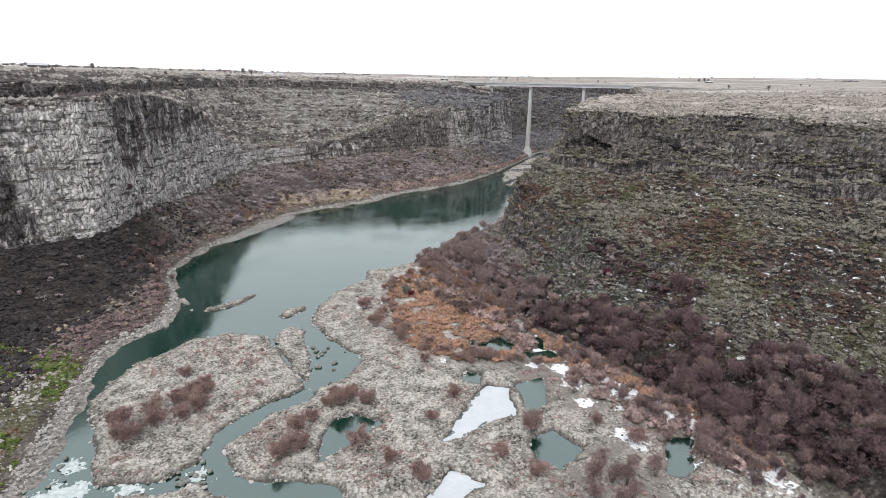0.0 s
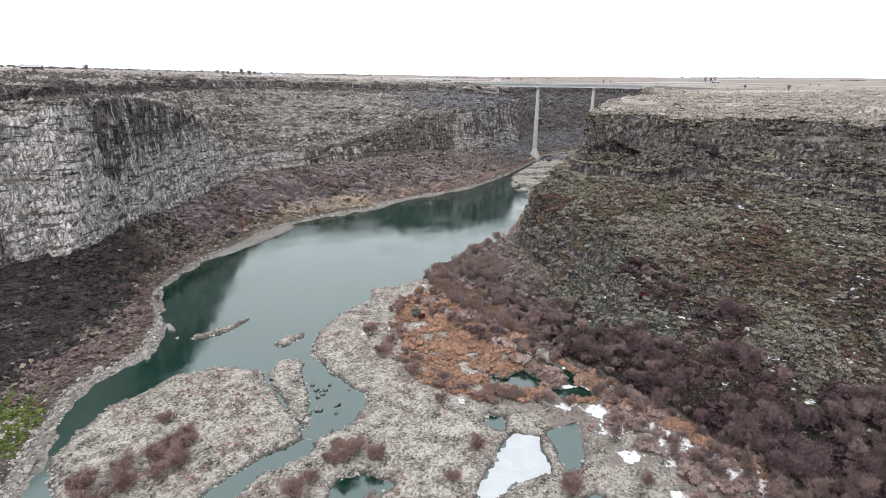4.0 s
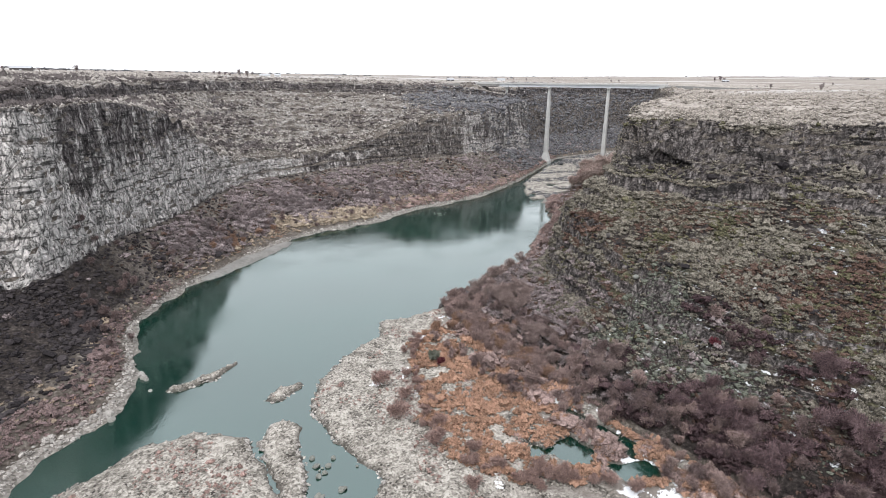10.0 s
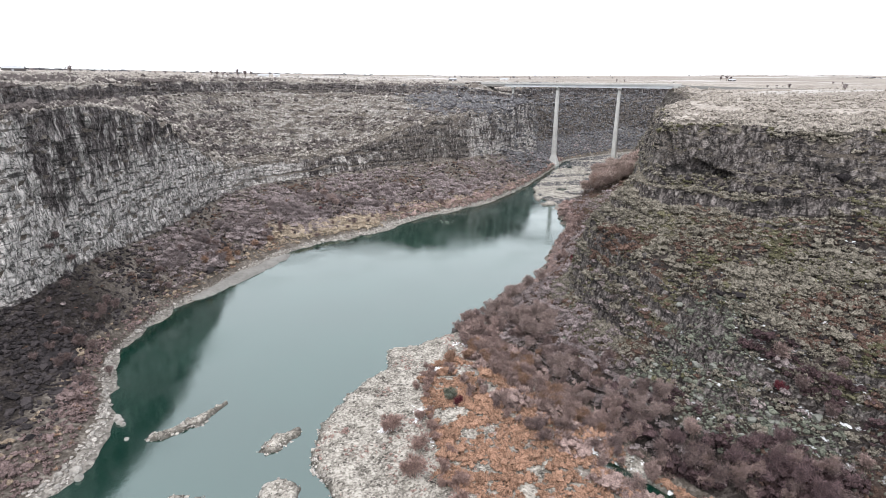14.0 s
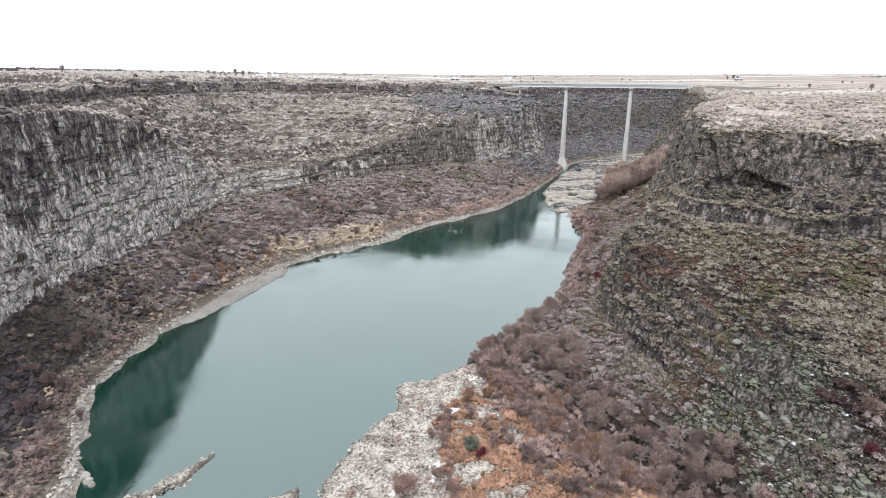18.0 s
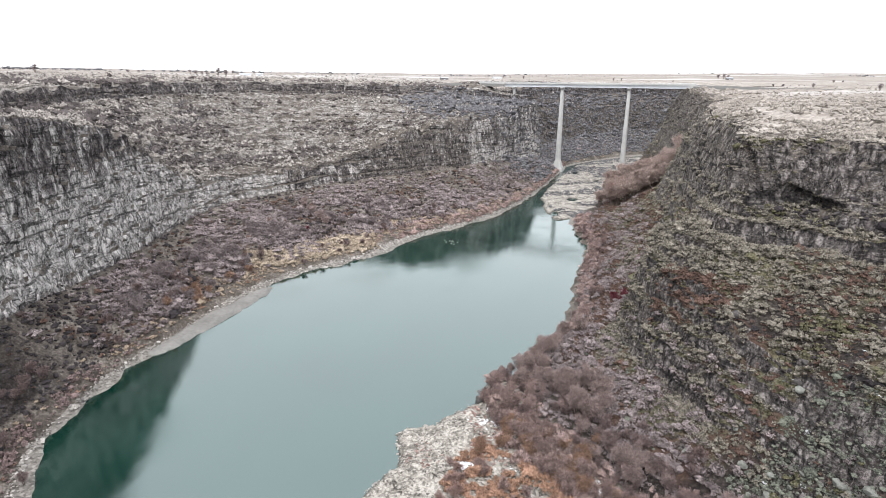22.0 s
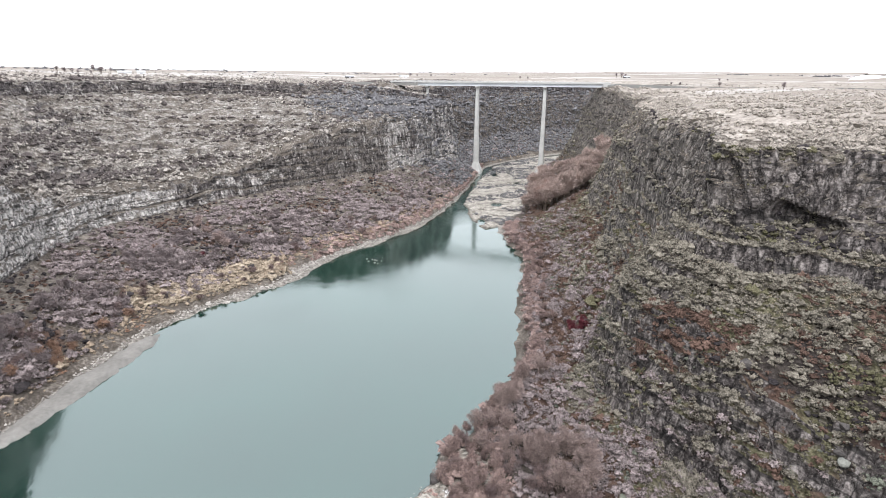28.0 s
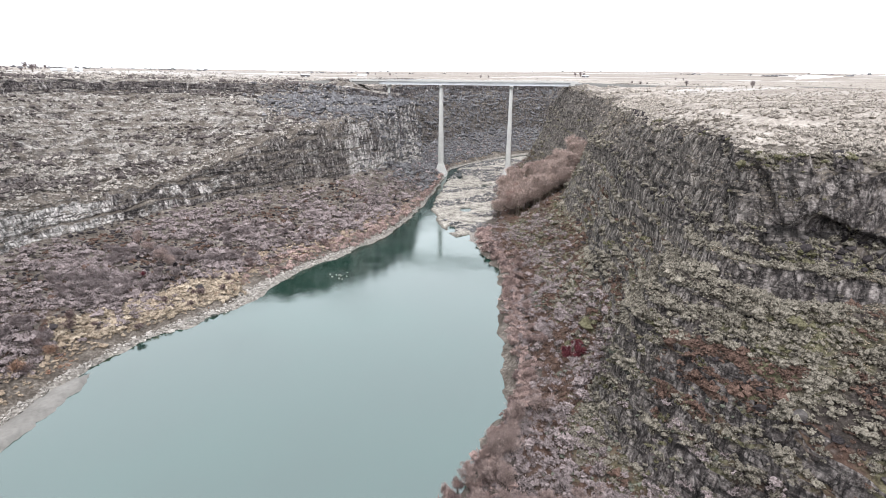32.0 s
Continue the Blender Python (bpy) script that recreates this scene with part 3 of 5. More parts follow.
DRIFTS = [(23, 262), (12, 252), (25, 243), (34, 289), (72, 228), (26, 232), (101, 164), (117, 152), (119, 125), (108, 140), (41, 196), (87, 200), (95, 175), (110, 160), (122, 134), (20, 255), (76, 182), (86, 177), (86, 166), (85, 152), (121, 157), (120, 148), (118, 137), (123, 140), (112, 140), (118, 125), (122, 122), (126, 112), (103, 118), (41, 191), (90, 133), (92, 127), (10, 252), (26, 266)]
SAND = [(-86, 381), (-80, 392), (-74, 406), (-62, 430), (-48, 452), (-36, 462), (-40, 447), (-51, 425), (-61, 407), (-73, 389)]


def signed(poly, x, y):
    """Distance inside (positive) or outside (negative) of a closed outline."""
    q = np.array(poly, float)
    d, inside = np.full(x.shape, 1e9), np.zeros(x.shape, bool)
    for a, b in zip(q, np.roll(q, -1, 0)):
        e = b - a
        t = np.clip(((x - a[0]) * e[0] + (y - a[1]) * e[1]) / (e @ e), 0, 1)
        d = np.minimum(d, np.hypot(x - a[0] - t * e[0], y - a[1] - t * e[1]))
        cross = (a[1] > y) != (b[1] > y)
        inside ^= cross & (x < (b[0] - a[0]) * (y - a[1]) / (b[1] - a[1] + 1e-12) + a[0])
    return np.where(inside, d, -d)


def bar_height(x, y, lands, holes, wild=1.0):
    wob = wild * 2.2 * fbm(x / 7 / wild, y / 7 / wild, 0.4, 3) + 1.2 * fbm(x / 1.8, y / 1.8, 2.4, 3)
    land = np.max([signed(p, x, y) for p in lands], 0) + wob
    for h in holes:
        land = np.minimum(land, -(signed(h, x, y) + wob * 0.4 + 1.6 * fbm(x / 4, y / 4, 7.7, 3)))
    z = np.where(land > 0, 1.5 * (1 - np.exp(-land / 1.3)), 0.28 * land)
    rough = smooth(land, -1, 2)
    z += rough * (0.7 * fbm(x / 9, y / 9, 1.3, 3) + 0.5 * fbm(x / 1.9, y / 1.9, 6.3, 3) + 0.25 * (cellnoise(x / 1.1 + 3 * fbm(x / 3, y / 3, 1, 2), y / 1.1, 2) - 0.5))
    return np.maximum(z, -2.5), land


def gravel_mesh(name, x0, x1, y0, y1, gap, lands, holes, label, wild=1.0, silt=0.0, mat=None):
    xs, ys = np.arange(x0, x1, gap), np.arange(y0, y1, gap)
    x, y = np.meshgrid(xs, ys)
    z, land = bar_height(x, y, lands, holes, wild)
    f = grid_faces(len(ys), len(xs))
    keep = (land.ravel()[f] > -6).any(1)
    attrs = dict(wet=np.exp(-np.maximum(land - 0.3, 0) / 0.8) * 0.75, mud=smooth(x, 35, 70) * 0.3 * (y < 400) + silt + 0.3 * smooth(fbm(x / 16, y / 16, 3.9, 3), -0.1, 0.4), snow=0.5 * smooth(x + 0.35 * (y - 150), 60, 110) * (y < 320) + 0.72 * np.max([np.exp(-((x - a) ** 2 + (y - c) ** 2) / 14) for a, c in DRIFTS], 0) + 0.3 * np.exp(-(np.minimum.reduce([np.hypot(x - a, y - c) for a, c in ((88, 200), (97, 182), (106, 165), (114, 150), (119, 136), (123, 122), (125, 110), (90, 172), (100, 148))]) / 6) ** 2) * (y < 330))
    used, inv = np.unique(f[keep], return_inverse=True)
    v = np.stack([x, y, z], 2).reshape(-1, 3)[used]
    me = mesh_of(name, v, inv.reshape(-1, 4), mat or GRAVEL, {k: a.ravel()[used] for k, a in attrs.items()})
    return tagged(new(name, me), label, "gravel bar", kind="structure")


gravel_mesh("gravel_bar", -92, 140, 78, 350, 0.75, [BAR, ISLE, ISLET, SLIVER, KNOB, LOWER], POOLS + ICE, "pale cobble gravel bar cut by channels and pools")
gravel_mesh("gravel_flat", 160, 505, 560, 955, 1.4, [UPSTREAM], [[(226, 650), (224, 658), (230, 666), (236, 664), (234, 655)], [(296, 746), (298, 756), (306, 762), (309, 754), (303, 747)], [(300, 800), (312, 830), (326, 858), (321, 860), (306, 832), (295, 803)], [(182, 596), (192, 614), (196, 610), (188, 594)]],
            "pale gravel flat at the river bend below the bridge", 2.4)
gravel_mesh("sand_beach", -96, -28, 372, 470, 0.7, [SAND], [], "smooth grey sand beach along the left bank", 1.0, 0.6, simple("grey_river_sand", (0.12, 0.115, 0.108), (0.23, 0.22, 0.208), 0.1, 0.9, 0.2, 0.05))

# ---- the bridge ----
CONCRETE = simple("pale_concrete", (0.33, 0.33, 0.325), (0.48, 0.475, 0.46), 0.12, 0.85, 0.3, 0.05)
STEEL = simple("grey_blue_girder_paint", (0.42, 0.44, 0.46), (0.54, 0.56, 0.58), 0.1, 0.6, 0.4)


def box(bm, x0, x1, y0, y1, z0, z1):
    m = Matrix.Translation(((x0 + x1) / 2, (y0 + y1) / 2, (z0 + z1) / 2)) @ Matrix.Diagonal((x1 - x0, y1 - y0, z1 - z0, 1))
    return bmesh.ops.create_cube(bm, size=1.0, matrix=m)


def column(bm, sections):
    """A tapered shaft through (z, half length, half width) sections, with cut corners."""
    rings = []
    for z, a, b in sections:
        c = min(a, b) * 0.25
        rings.append([bm.verts.new(q) for q in ((a - c, b, z), (c - a, b, z), (-a, b - c, z), (-a, c - b, z), (c - a, -b, z), (a - c, -b, z), (a, c - b, z), (a, b - c, z))])
    for r0, r1 in zip(rings, rings[1:]):
        for i in range(8):
            bm.faces.new((r0[i], r0[(i + 1) % 8], r1[(i + 1) % 8], r1[i]))
    bm.faces.new(rings[-1])
    bm.faces.new(rings[0][::-1])
    bmesh.ops.recalc_face_normals(bm, faces=bm.faces)


def bridge():
    # its own axis: x along the deck, from the left pier at 0 to the right one at 79.5
    root = new("road_bridge")
    root.matrix_world = pose(286.3, 833.6, 0, 0, 0, math.degrees(math.atan2(-45.6, 65.0)))
    tagged(root, "long concrete girder road bridge on tall slender piers", "bridge")
    x0, x1, top = -108, 152, 108.6
    bm = bmesh.new()
    box(bm, x0, x1, -6.5, 6.5, top - 0.9, top)
    part("deck", bm, CONCRETE, root)
    for y in (-4.6, 4.6):
        bm = bmesh.new()
        box(bm, x0, x1, y - 0.35, y + 0.35, top - 4.2, top - 0.9)
        box(bm, x0, x1, y - 0.7, y + 0.7, top - 4.35, top - 4.2)
        part("girder", bm, STEEL, root, "pale grey-blue steel girder")
    for y in (-6.3, 6.3):
        bm = bmesh.new()
        box(bm, x0, x1, y - 0.18, y + 0.18, top, top + 0.85)
        part("parapet", bm, CONCRETE, root)
    for x, foot, top_z in ((0.0, 2.0, top - 4.35), (79.5, 3.0, top - 4.35), (-62.0, 90.0, top - 4.35)):
        bm = bmesh.new()
        if foot < 10:
            column(bm, [(foot - 4, 7.2, 8.0), (foot + 1.5, 7.0, 7.6), (foot + 3, 6.2, 6.8), (foot + 13, 2.9, 4.2), (top_z - 45, 2.2, 3.6), (top_z - 3, 1.65, 3.0)])
        else:
            column(bm, [(foot - 6, 1.2, 2.4), (top_z - 3, 1.0, 2.2)])
        pier = part("pier", bm, CONCRETE, root, "tall tapered concrete pier")
        pier.location.x = x
        bm = bmesh.new()
        column(bm, [(top_z - 3, 1.75, 3.1), (top_z - 1.2, 1.75, 5.6), (top_z, 1.75, 5.8)])
        cap = part("pier_cap", bm, CONCRETE, pier)
    for a, b in ((x0 - 4, x0 + 3), (x1 - 8, x1 + 4)):
        bm = bmesh.new()
        box(bm, a, b, -6.8, 6.8, 94, top - 0.95)
        part("abutment", bm, CONCRETE, root, "plain concrete abutment")
    for y in (-6.3, 6.3):
        for i in range(int((x1 - x0) / 6)):
            bm = bmesh.new()
            box(bm, -0.12, 0.12, -0.12, 0.12, 0, 0.55)
            if i == 0:
                post = part("rail_post", bm, STEEL, root)
                post.location = (x0 + 3, y, top + 0.85)
                first = post
            else:
                bm.free()
                post = new("rail_post", first.data)
                post.parent, post.location = root, (x0 + 3 + 6 * i, y, top + 0.85)
        bm = bmesh.new()
        box(bm, x0, x1, y - 0.09, y + 0.09, top + 1.35, top + 1.5)
        part("top_rail", bm, STEEL, root)
    return root


bridge()

# ---- plants and stones ----
SAGE = simple("sagebrush_leaf", (0.02, 0.016, 0.012), (0.335, 0.304, 0.254), 0.05, 0.95, 0.1, tone=True)
SAGEGREY = simple("grey_sagebrush_leaf", (0.02, 0.017, 0.016), (0.55, 0.505, 0.465), 0.05, 0.95, 0.1, tone=True)
RIMSAGE = simple("pale_rim_sagebrush_leaf", (0.1, 0.088, 0.078), (0.5, 0.45, 0.4), 0.05, 0.95, 0.1, tone=True)
BENCHBRUSH = simple("dark_bench_brush_twigs", (0.026, 0.022, 0.022), (0.19, 0.165, 0.16), 0.05, 0.95, 0.1, tone=True)
DRYBUSH = simple("russet_bush_twigs", (0.035, 0.023, 0.019), (0.2, 0.13, 0.105), 0.05, 0.95, 0.1, tone=True)
MAUVE = simple("mauve_bare_twigs", (0.03, 0.024, 0.025), (0.45, 0.378, 0.378), 0.05, 0.95, 0.1, tone=True)
DARKMAUVE = simple("dark_plum_twigs", (0.018, 0.012, 0.014), (0.13, 0.085, 0.09), 0.05, 0.95, 0.1, tone=True)
TWIG = simple("brown_mauve_twigs", (0.05, 0.036, 0.035), (0.36, 0.268, 0.26), 0.06, 0.95, 0.1, tone=True)
POPLAR = simple("pale_poplar_twigs", (0.15, 0.115, 0.105), (0.66, 0.52, 0.47), 0.06, 0.95, 0.1, tone=True)
AMBER = simple("amber_willow_twigs", (0.1, 0.06, 0.045), (0.5, 0.32, 0.235), 0.06, 0.95, 0.1, tone=True)
PLUM = simple("plum_twigs", (0.03, 0.02, 0.022), (0.36, 0.25, 0.262), 0.05, 0.95, 0.1, tone=True)
PINK = simple("pinkish_willow_twigs", (0.08, 0.056, 0.052), (0.52, 0.385, 0.355), 0.06, 0.95, 0.1, tone=True)
CRIMSON = simple("crimson_twigs", (0.05, 0.012, 0.017), (0.22, 0.065, 0.08), 0.06, 0.9, 0.1, tone=True)
REED = simple("orange_marsh_grass", (0.1, 0.06, 0.042), (0.54, 0.33, 0.235), 0.06, 0.95, 0.1, tone=True)
GOLD = simple("dry_golden_grass", (0.2, 0.15, 0.11), (0.5, 0.41, 0.32), 0.06, 0.95, 0.1, tone=True)
MOSSY = simple("yellow_green_grass", (0.033, 0.033, 0.015), (0.2, 0.185, 0.12), 0.06, 0.95, 0.1, tone=True)
RUSSET = simple("russet_willow_twigs", (0.13, 0.085, 0.077), (0.52, 0.365, 0.325), 0.06, 0.95, 0.1, tone=True)
GREYPINK = simple("grey_pink_tree_twigs", (0.11, 0.08, 0.074), (0.55, 0.43, 0.4), 0.06, 0.95, 0.1, tone=True)
# blue-grey tint paints distance haze into the brush colour
HAZEBRUSH = simple("haze_grey_far_brush", (0.034, 0.034, 0.038), (0.24, 0.234, 0.246), 0.05, 0.95, 0.1, tone=True)
GREENGREY = simple("grey_green_leaf", (0.05, 0.055, 0.045), (0.3, 0.32, 0.26), 0.05, 0.95, 0.1, tone=True)
PALEGRASS = simple("pale_dry_grass", (0.19, 0.15, 0.11), (0.62, 0.525, 0.42), 0.05, 0.95, 0.1, tone=True)
GREENGRASS = simple("green_bank_grass", (0.035, 0.05, 0.014), (0.2, 0.25, 0.075), 0.05, 0.95, 0.1, tone=True)
BARK = simple("grey_brown_bark", (0.06, 0.045, 0.038), (0.18, 0.145, 0.125), 0.4, 0.95, 0.1)
PALESTONE = simple("pale_shore_stone", (0.07, 0.062, 0.056), (0.46, 0.43, 0.4), 0.25, 0.9, 0.2, 0.08, tone=True)
COBBLE = simple("grey_tan_cobble", (0.045, 0.04, 0.036), (0.42, 0.392, 0.352), 0.25, 0.9, 0.2, 0.08, tone=True)
DARKSTONE = simple("dark_basalt_stone", (0.006, 0.005, 0.006), (0.055, 0.047, 0.049), 0.3, 0.9, 0.2, 0.08, tone=True)
LICHEN = simple("lichen_grey_stone", (0.014, 0.015, 0.013), (0.17, 0.18, 0.145), 0.3, 0.92, 0.15, 0.08, tone=True)


def scatter(b, weight, count, seed):
    """Random places on a bank, by weight for each of its points."""
    r = np.random.default_rng(seed)
    x, y, z = b[6]["x"], b[6]["y"], b[6]["z"]
    ax, ay = x[1:, :-1] - x[:-1, :-1], y[1:, :-1] - y[:-1, :-1]
    cx, cy = x[:-1, 1:] - x[:-1, :-1], y[:-1, 1:] - y[:-1, :-1]
    az, cz = z[1:, :-1] - z[:-1, :-1], z[:-1, 1:] - z[:-1, :-1]
    level = np.abs(ax * cy - ay * cx)
    w = 0.5 * (level + np.sqrt(level**2 + (ay * cz - az * cy) ** 2 + (az * cx - ax * cz) ** 2))
    w = w * weight[:-1, :-1] * (0.06 + 0.94 * smooth(level / (2 * w - level + 1e-9), 0.32, 0.6))
    w[0] = 0
    w = w.ravel() / w.sum()
    pick = r.choice(w.size, count, p=w)
    i, j = pick // (x.shape[1] - 1), pick % (x.shape[1] - 1)
    u, v = r.random(count), r.random(count)
    out = [a[i, j] * (1 - u) * (1 - v) + a[i + 1, j] * u * (1 - v) + a[i, j + 1] * (1 - u) * v + a[i + 1, j + 1] * u * v for a in (x, y, z)]
    return np.stack(out, 1)


NEAR, FAR = 26, 13


BLOB = np.array([(0, 0, 1.0), (1, 0, 0.1), (0, 1, 0.1), (-1, 0, 0.1), (0, -1, 0.1), (0, 0, -1.0)])
BLOBF = np.array([(0, 1, 2), (0, 2, 3), (0, 3, 4), (0, 4, 1), (5, 2, 1), (5, 3, 2), (5, 4, 3), (5, 1, 4)])


def bushes(p, radius, squash, seed, count=NEAR, tone=None):
    """Rounded bushes: each a heap of uneven clumps of twigs, the nearer ones with sprays that stand out of them."""
    r = np.random.default_rng(seed)
    n = len(p)
    k = 3 if count <= 16 else 8
    s = radius * r.lognormal(0, 0.42, n)
    own = (r.random(n) if tone is None else tone)[:, None]
    size = np.stack([s, s, s * squash], 1)[:, None, :]
    # the clumps' middles lie over a low dome, the first at its top
    a, w = r.uniform(0, 6.28, (n, k)), np.sqrt(r.uniform(0.2, 1.0, (n, k))) * 0.72
    w[:, 0] *= 0.25
    mid = np.stack([np.cos(a) * w, np.sin(a) * w, 0.5 * (1 - w**2) + r.uniform(-0.12, 0.14, (n, k))], 2) * size + p[:, None, :]
    own_size = (s[:, None] * r.uniform(0.22, 0.44, (n, k)) * (1.6 if k == 3 else 1.0))[:, :, None, None]
    c, q = np.cos(a * 3)[:, :, None], np.sin(a * 3)[:, :, None]
    shape = np.stack([BLOB[:, 0] * c - BLOB[:, 1] * q, BLOB[:, 0] * q + BLOB[:, 1] * c, BLOB[:, 2] + 0 * c], 3) * r.uniform(0.65, 1.3, (n, k, 6, 1)) + r.normal(0, 0.12, (n, k, 6, 3))
    v = (mid[:, :, None, :] + shape * own_size).reshape(-1, 3)
    t = np.repeat((own * 0.6 + 0.4 * r.random((n, k))).reshape(-1), 6)
    f = (BLOBF[None] + (np.arange(n * k) * 6)[:, None, None]).reshape(-1, 3)
    sprays = max(0, (count - 16) // 2)
    if sprays:
        d = r.normal(size=(n, sprays, 3))
        d[..., 2] = np.abs(d[..., 2]) + 0.25
        d /= np.linalg.norm(d, axis=2)[..., None]
        out = d * r.uniform(0.85, 1.2, (n, sprays, 1)) * size
        side = np.cross(d, r.normal(size=(n, sprays, 3)))
        side *= (s[:, None] * r.uniform(0.06, 0.14, (n, sprays)) / (np.linalg.norm(side, axis=2) + 1e-9))[..., None]
        inner = out * r.uniform(0.5, 0.75, (n, sprays, 1))
        w = (p[:, None, None, :] + np.stack([out, inner + side, inner - side], 2)).reshape(-1, 3)
        u = (own[:, :, None] * 0.6 + 0.4 * r.random((n, sprays, 1)) + np.zeros((n, sprays, 3))).reshape(-1)
        f = np.concatenate([f, np.arange(len(w)).reshape(-1, 3) + len(v)])
        v, t = np.concatenate([v, w]), np.concatenate([t, u])
    return v, t, f


def blades(p, radius, height, count, seed, width=0.07, spread=0.6, tone=None):
    """Tufts and twiggy shrubs: slim triangles that fan upward from a common foot."""
    r = np.random.default_rng(seed)
    n = len(p)
    size = r.uniform(0.65, 1.3, n)[:, None]
    ang, rr = r.uniform(0, 2 * np.pi, (n, count)), np.sqrt(r.random((n, count)))
    fx, fy = np.cos(ang) * rr * radius * size, np.sin(ang) * rr * radius * size
    foot = p[:, None, :] + np.stack([fx * 0.45, fy * 0.45, r.random((n, count)) * height * 0.35 * size], 2)
    up = height * size * (0.55 + 0.45 * r.random((n, count))) * (1.08 - 0.4 * rr)
    tip = p[:, None, :] + np.stack([fx * (1 + spread) + r.normal(0, 0.12, (n, count)) * height, fy * (1 + spread) + r.normal(0, 0.12, (n, count)) * height, up], 2)
    side = np.stack([-np.sin(ang * 3.1), np.cos(ang * 3.1), 0 * ang], 2) * width * (0.6 + 0.8 * r.random((n, count, 1)))
    v = np.stack([foot - side, foot + side, tip], 2)
    t = (r.random(n) if tone is None else tone)[:, None, None] * 0.75 + 0.25 * r.random((n, count, 1)) + np.zeros((n, count, 3))
    return v.reshape(-1, 3), t.reshape(-1)


def stuff(name, made, mat, label, category, flat=True):
    """Joins what was scattered into one mesh."""
    faces, start = [], 0
    for m in made:
        faces.append((m[2] if len(m) > 2 else np.arange(len(m[0])).reshape(-1, 3)) + start)
        start += len(m[0])
    me = mesh_of(name, np.concatenate([m[0] for m in made]), np.concatenate(faces), mat, dict(tone=np.concatenate([m[1] for m in made])), flat=flat)
    return tagged(new(name, me), label, category, kind="stuff")


PHI = (1 + 5**0.5) / 2
ICO = np.array([(-1, PHI, 0), (1, PHI, 0), (-1, -PHI, 0), (1, -PHI, 0), (0, -1, PHI), (0, 1, PHI), (0, -1, -PHI), (0, 1, -PHI), (PHI, 0, -1), (PHI, 0, 1), (-PHI, 0, -1), (-PHI, 0, 1)]) / 1.9
ICOF = np.array([(0, 11, 5), (0, 5, 1), (0, 1, 7), (0, 7, 10), (0, 10, 11), (1, 5, 9), (5, 11, 4), (11, 10, 2), (10, 7, 6), (7, 1, 8),
                 (3, 9, 4), (3, 4, 2), (3, 2, 6), (3, 6, 8), (3, 8, 9), (4, 9, 5), (2, 4, 11), (6, 2, 10), (8, 6, 7), (9, 8, 1)])


def stones(p, size, seed, squash=0.65):
    """Angular stones, each an uneven block of twenty faces."""
    r = np.random.default_rng(seed)
    n = len(p)
    s = (size * r.lognormal(0, 0.45, n))[:, None, None]
    shape = ICO[None] * r.uniform(0.6, 1.25, (n, 12, 1)) * (r.uniform(0.6, 1.3, (n, 1, 3)) * [1, 1, squash])
    a = r.uniform(0, 6.28, n)
    c, q = np.cos(a)[:, None], np.sin(a)[:, None]
    shape = np.stack([shape[..., 0] * c - shape[..., 1] * q, shape[..., 0] * q + shape[..., 1] * c, shape[..., 2]], 2)
    v = p[:, None, :] + shape * s + [0, 0, 0.12] * s
    f = ICOF[None] + (np.arange(n) * 12)[:, None, None]
    return v.reshape(-1, 3), f.reshape(-1, 3), np.repeat(r.random(n), 12)


def stone_field(name, p, size, seed, mat, label, squash=0.65):
    v, f, t = stones(p, size, seed, squash)
    return tagged(new(name, mesh_of(name, v, f, mat, dict(tone=t), flat=True)), label, "stones", kind="stuff")


r0 = np.random.default_rng(9)
lx, ly, lz, lb = LEFT[6]["x"], LEFT[6]["y"], LEFT[6]["z"], LEFT[5]
rx, ry, rz, rb = RIGHT[6]["x"], RIGHT[6]["y"], RIGHT[6]["z"], RIGHT[5]
lnear = smooth(ly, 120, 140) * (1 - 0.85 * smooth(ly, 560, 760)) * (1 - smooth(lx, 380, 480)) * smooth(lx + 0.62 * (ly + 13), -45, -20)
rnear = smooth(ry, 90, 110) * (1 - 0.8 * smooth(ry, 420, 600)) * (1 - smooth(rx, 430, 480)) * smooth(420 - rx + 0.2 * ry, 0, 30)
rpatch, lpatch = fbm(rx / 22, ry / 22, 7.1, 3), fbm(lx / 22, ly / 22, 3.1, 3)

LICHEN_ZONE = [(98, 251), (109, 259), (116, 252), (121, 230), (116, 217), (128, 203), (130, 190), (113, 205), (100, 222)]
RUSSET_ZONE = [(108, 322), (117, 305), (121, 288), (112, 290), (106, 306)]
PLUM_ZONE = [(116, 232), (128, 226), (136, 205), (150, 185), (140, 180), (124, 208)]
rubble_here = smooth(signed(LICHEN_ZONE, rx, ry) + 8 * fbm(rx / 8, ry / 8, 2.0, 4), -2.5, 2.5)
RUSSET_FLANK = [(134, 240), (150, 228), (174, 208), (170, 190), (148, 204), (132, 226)]
russet_here = smooth(signed(RUSSET_ZONE, rx, ry) + 4 * fbm(rx / 6, ry / 6, 5.0, 3), -2, 2) * (rz > 30) + 0.5 * smooth(signed(RUSSET_FLANK, rx, ry) + 9 * fbm(rx / 10, ry / 10, 5.0, 3), -3, 3) * (rz > 24)
plum_here = smooth(signed(PLUM_ZONE, rx, ry) + 4 * fbm(rx / 6, ry / 6, 8.0, 3), -2, 2)
rnear = rnear * (1 - 0.8 * rubble_here)

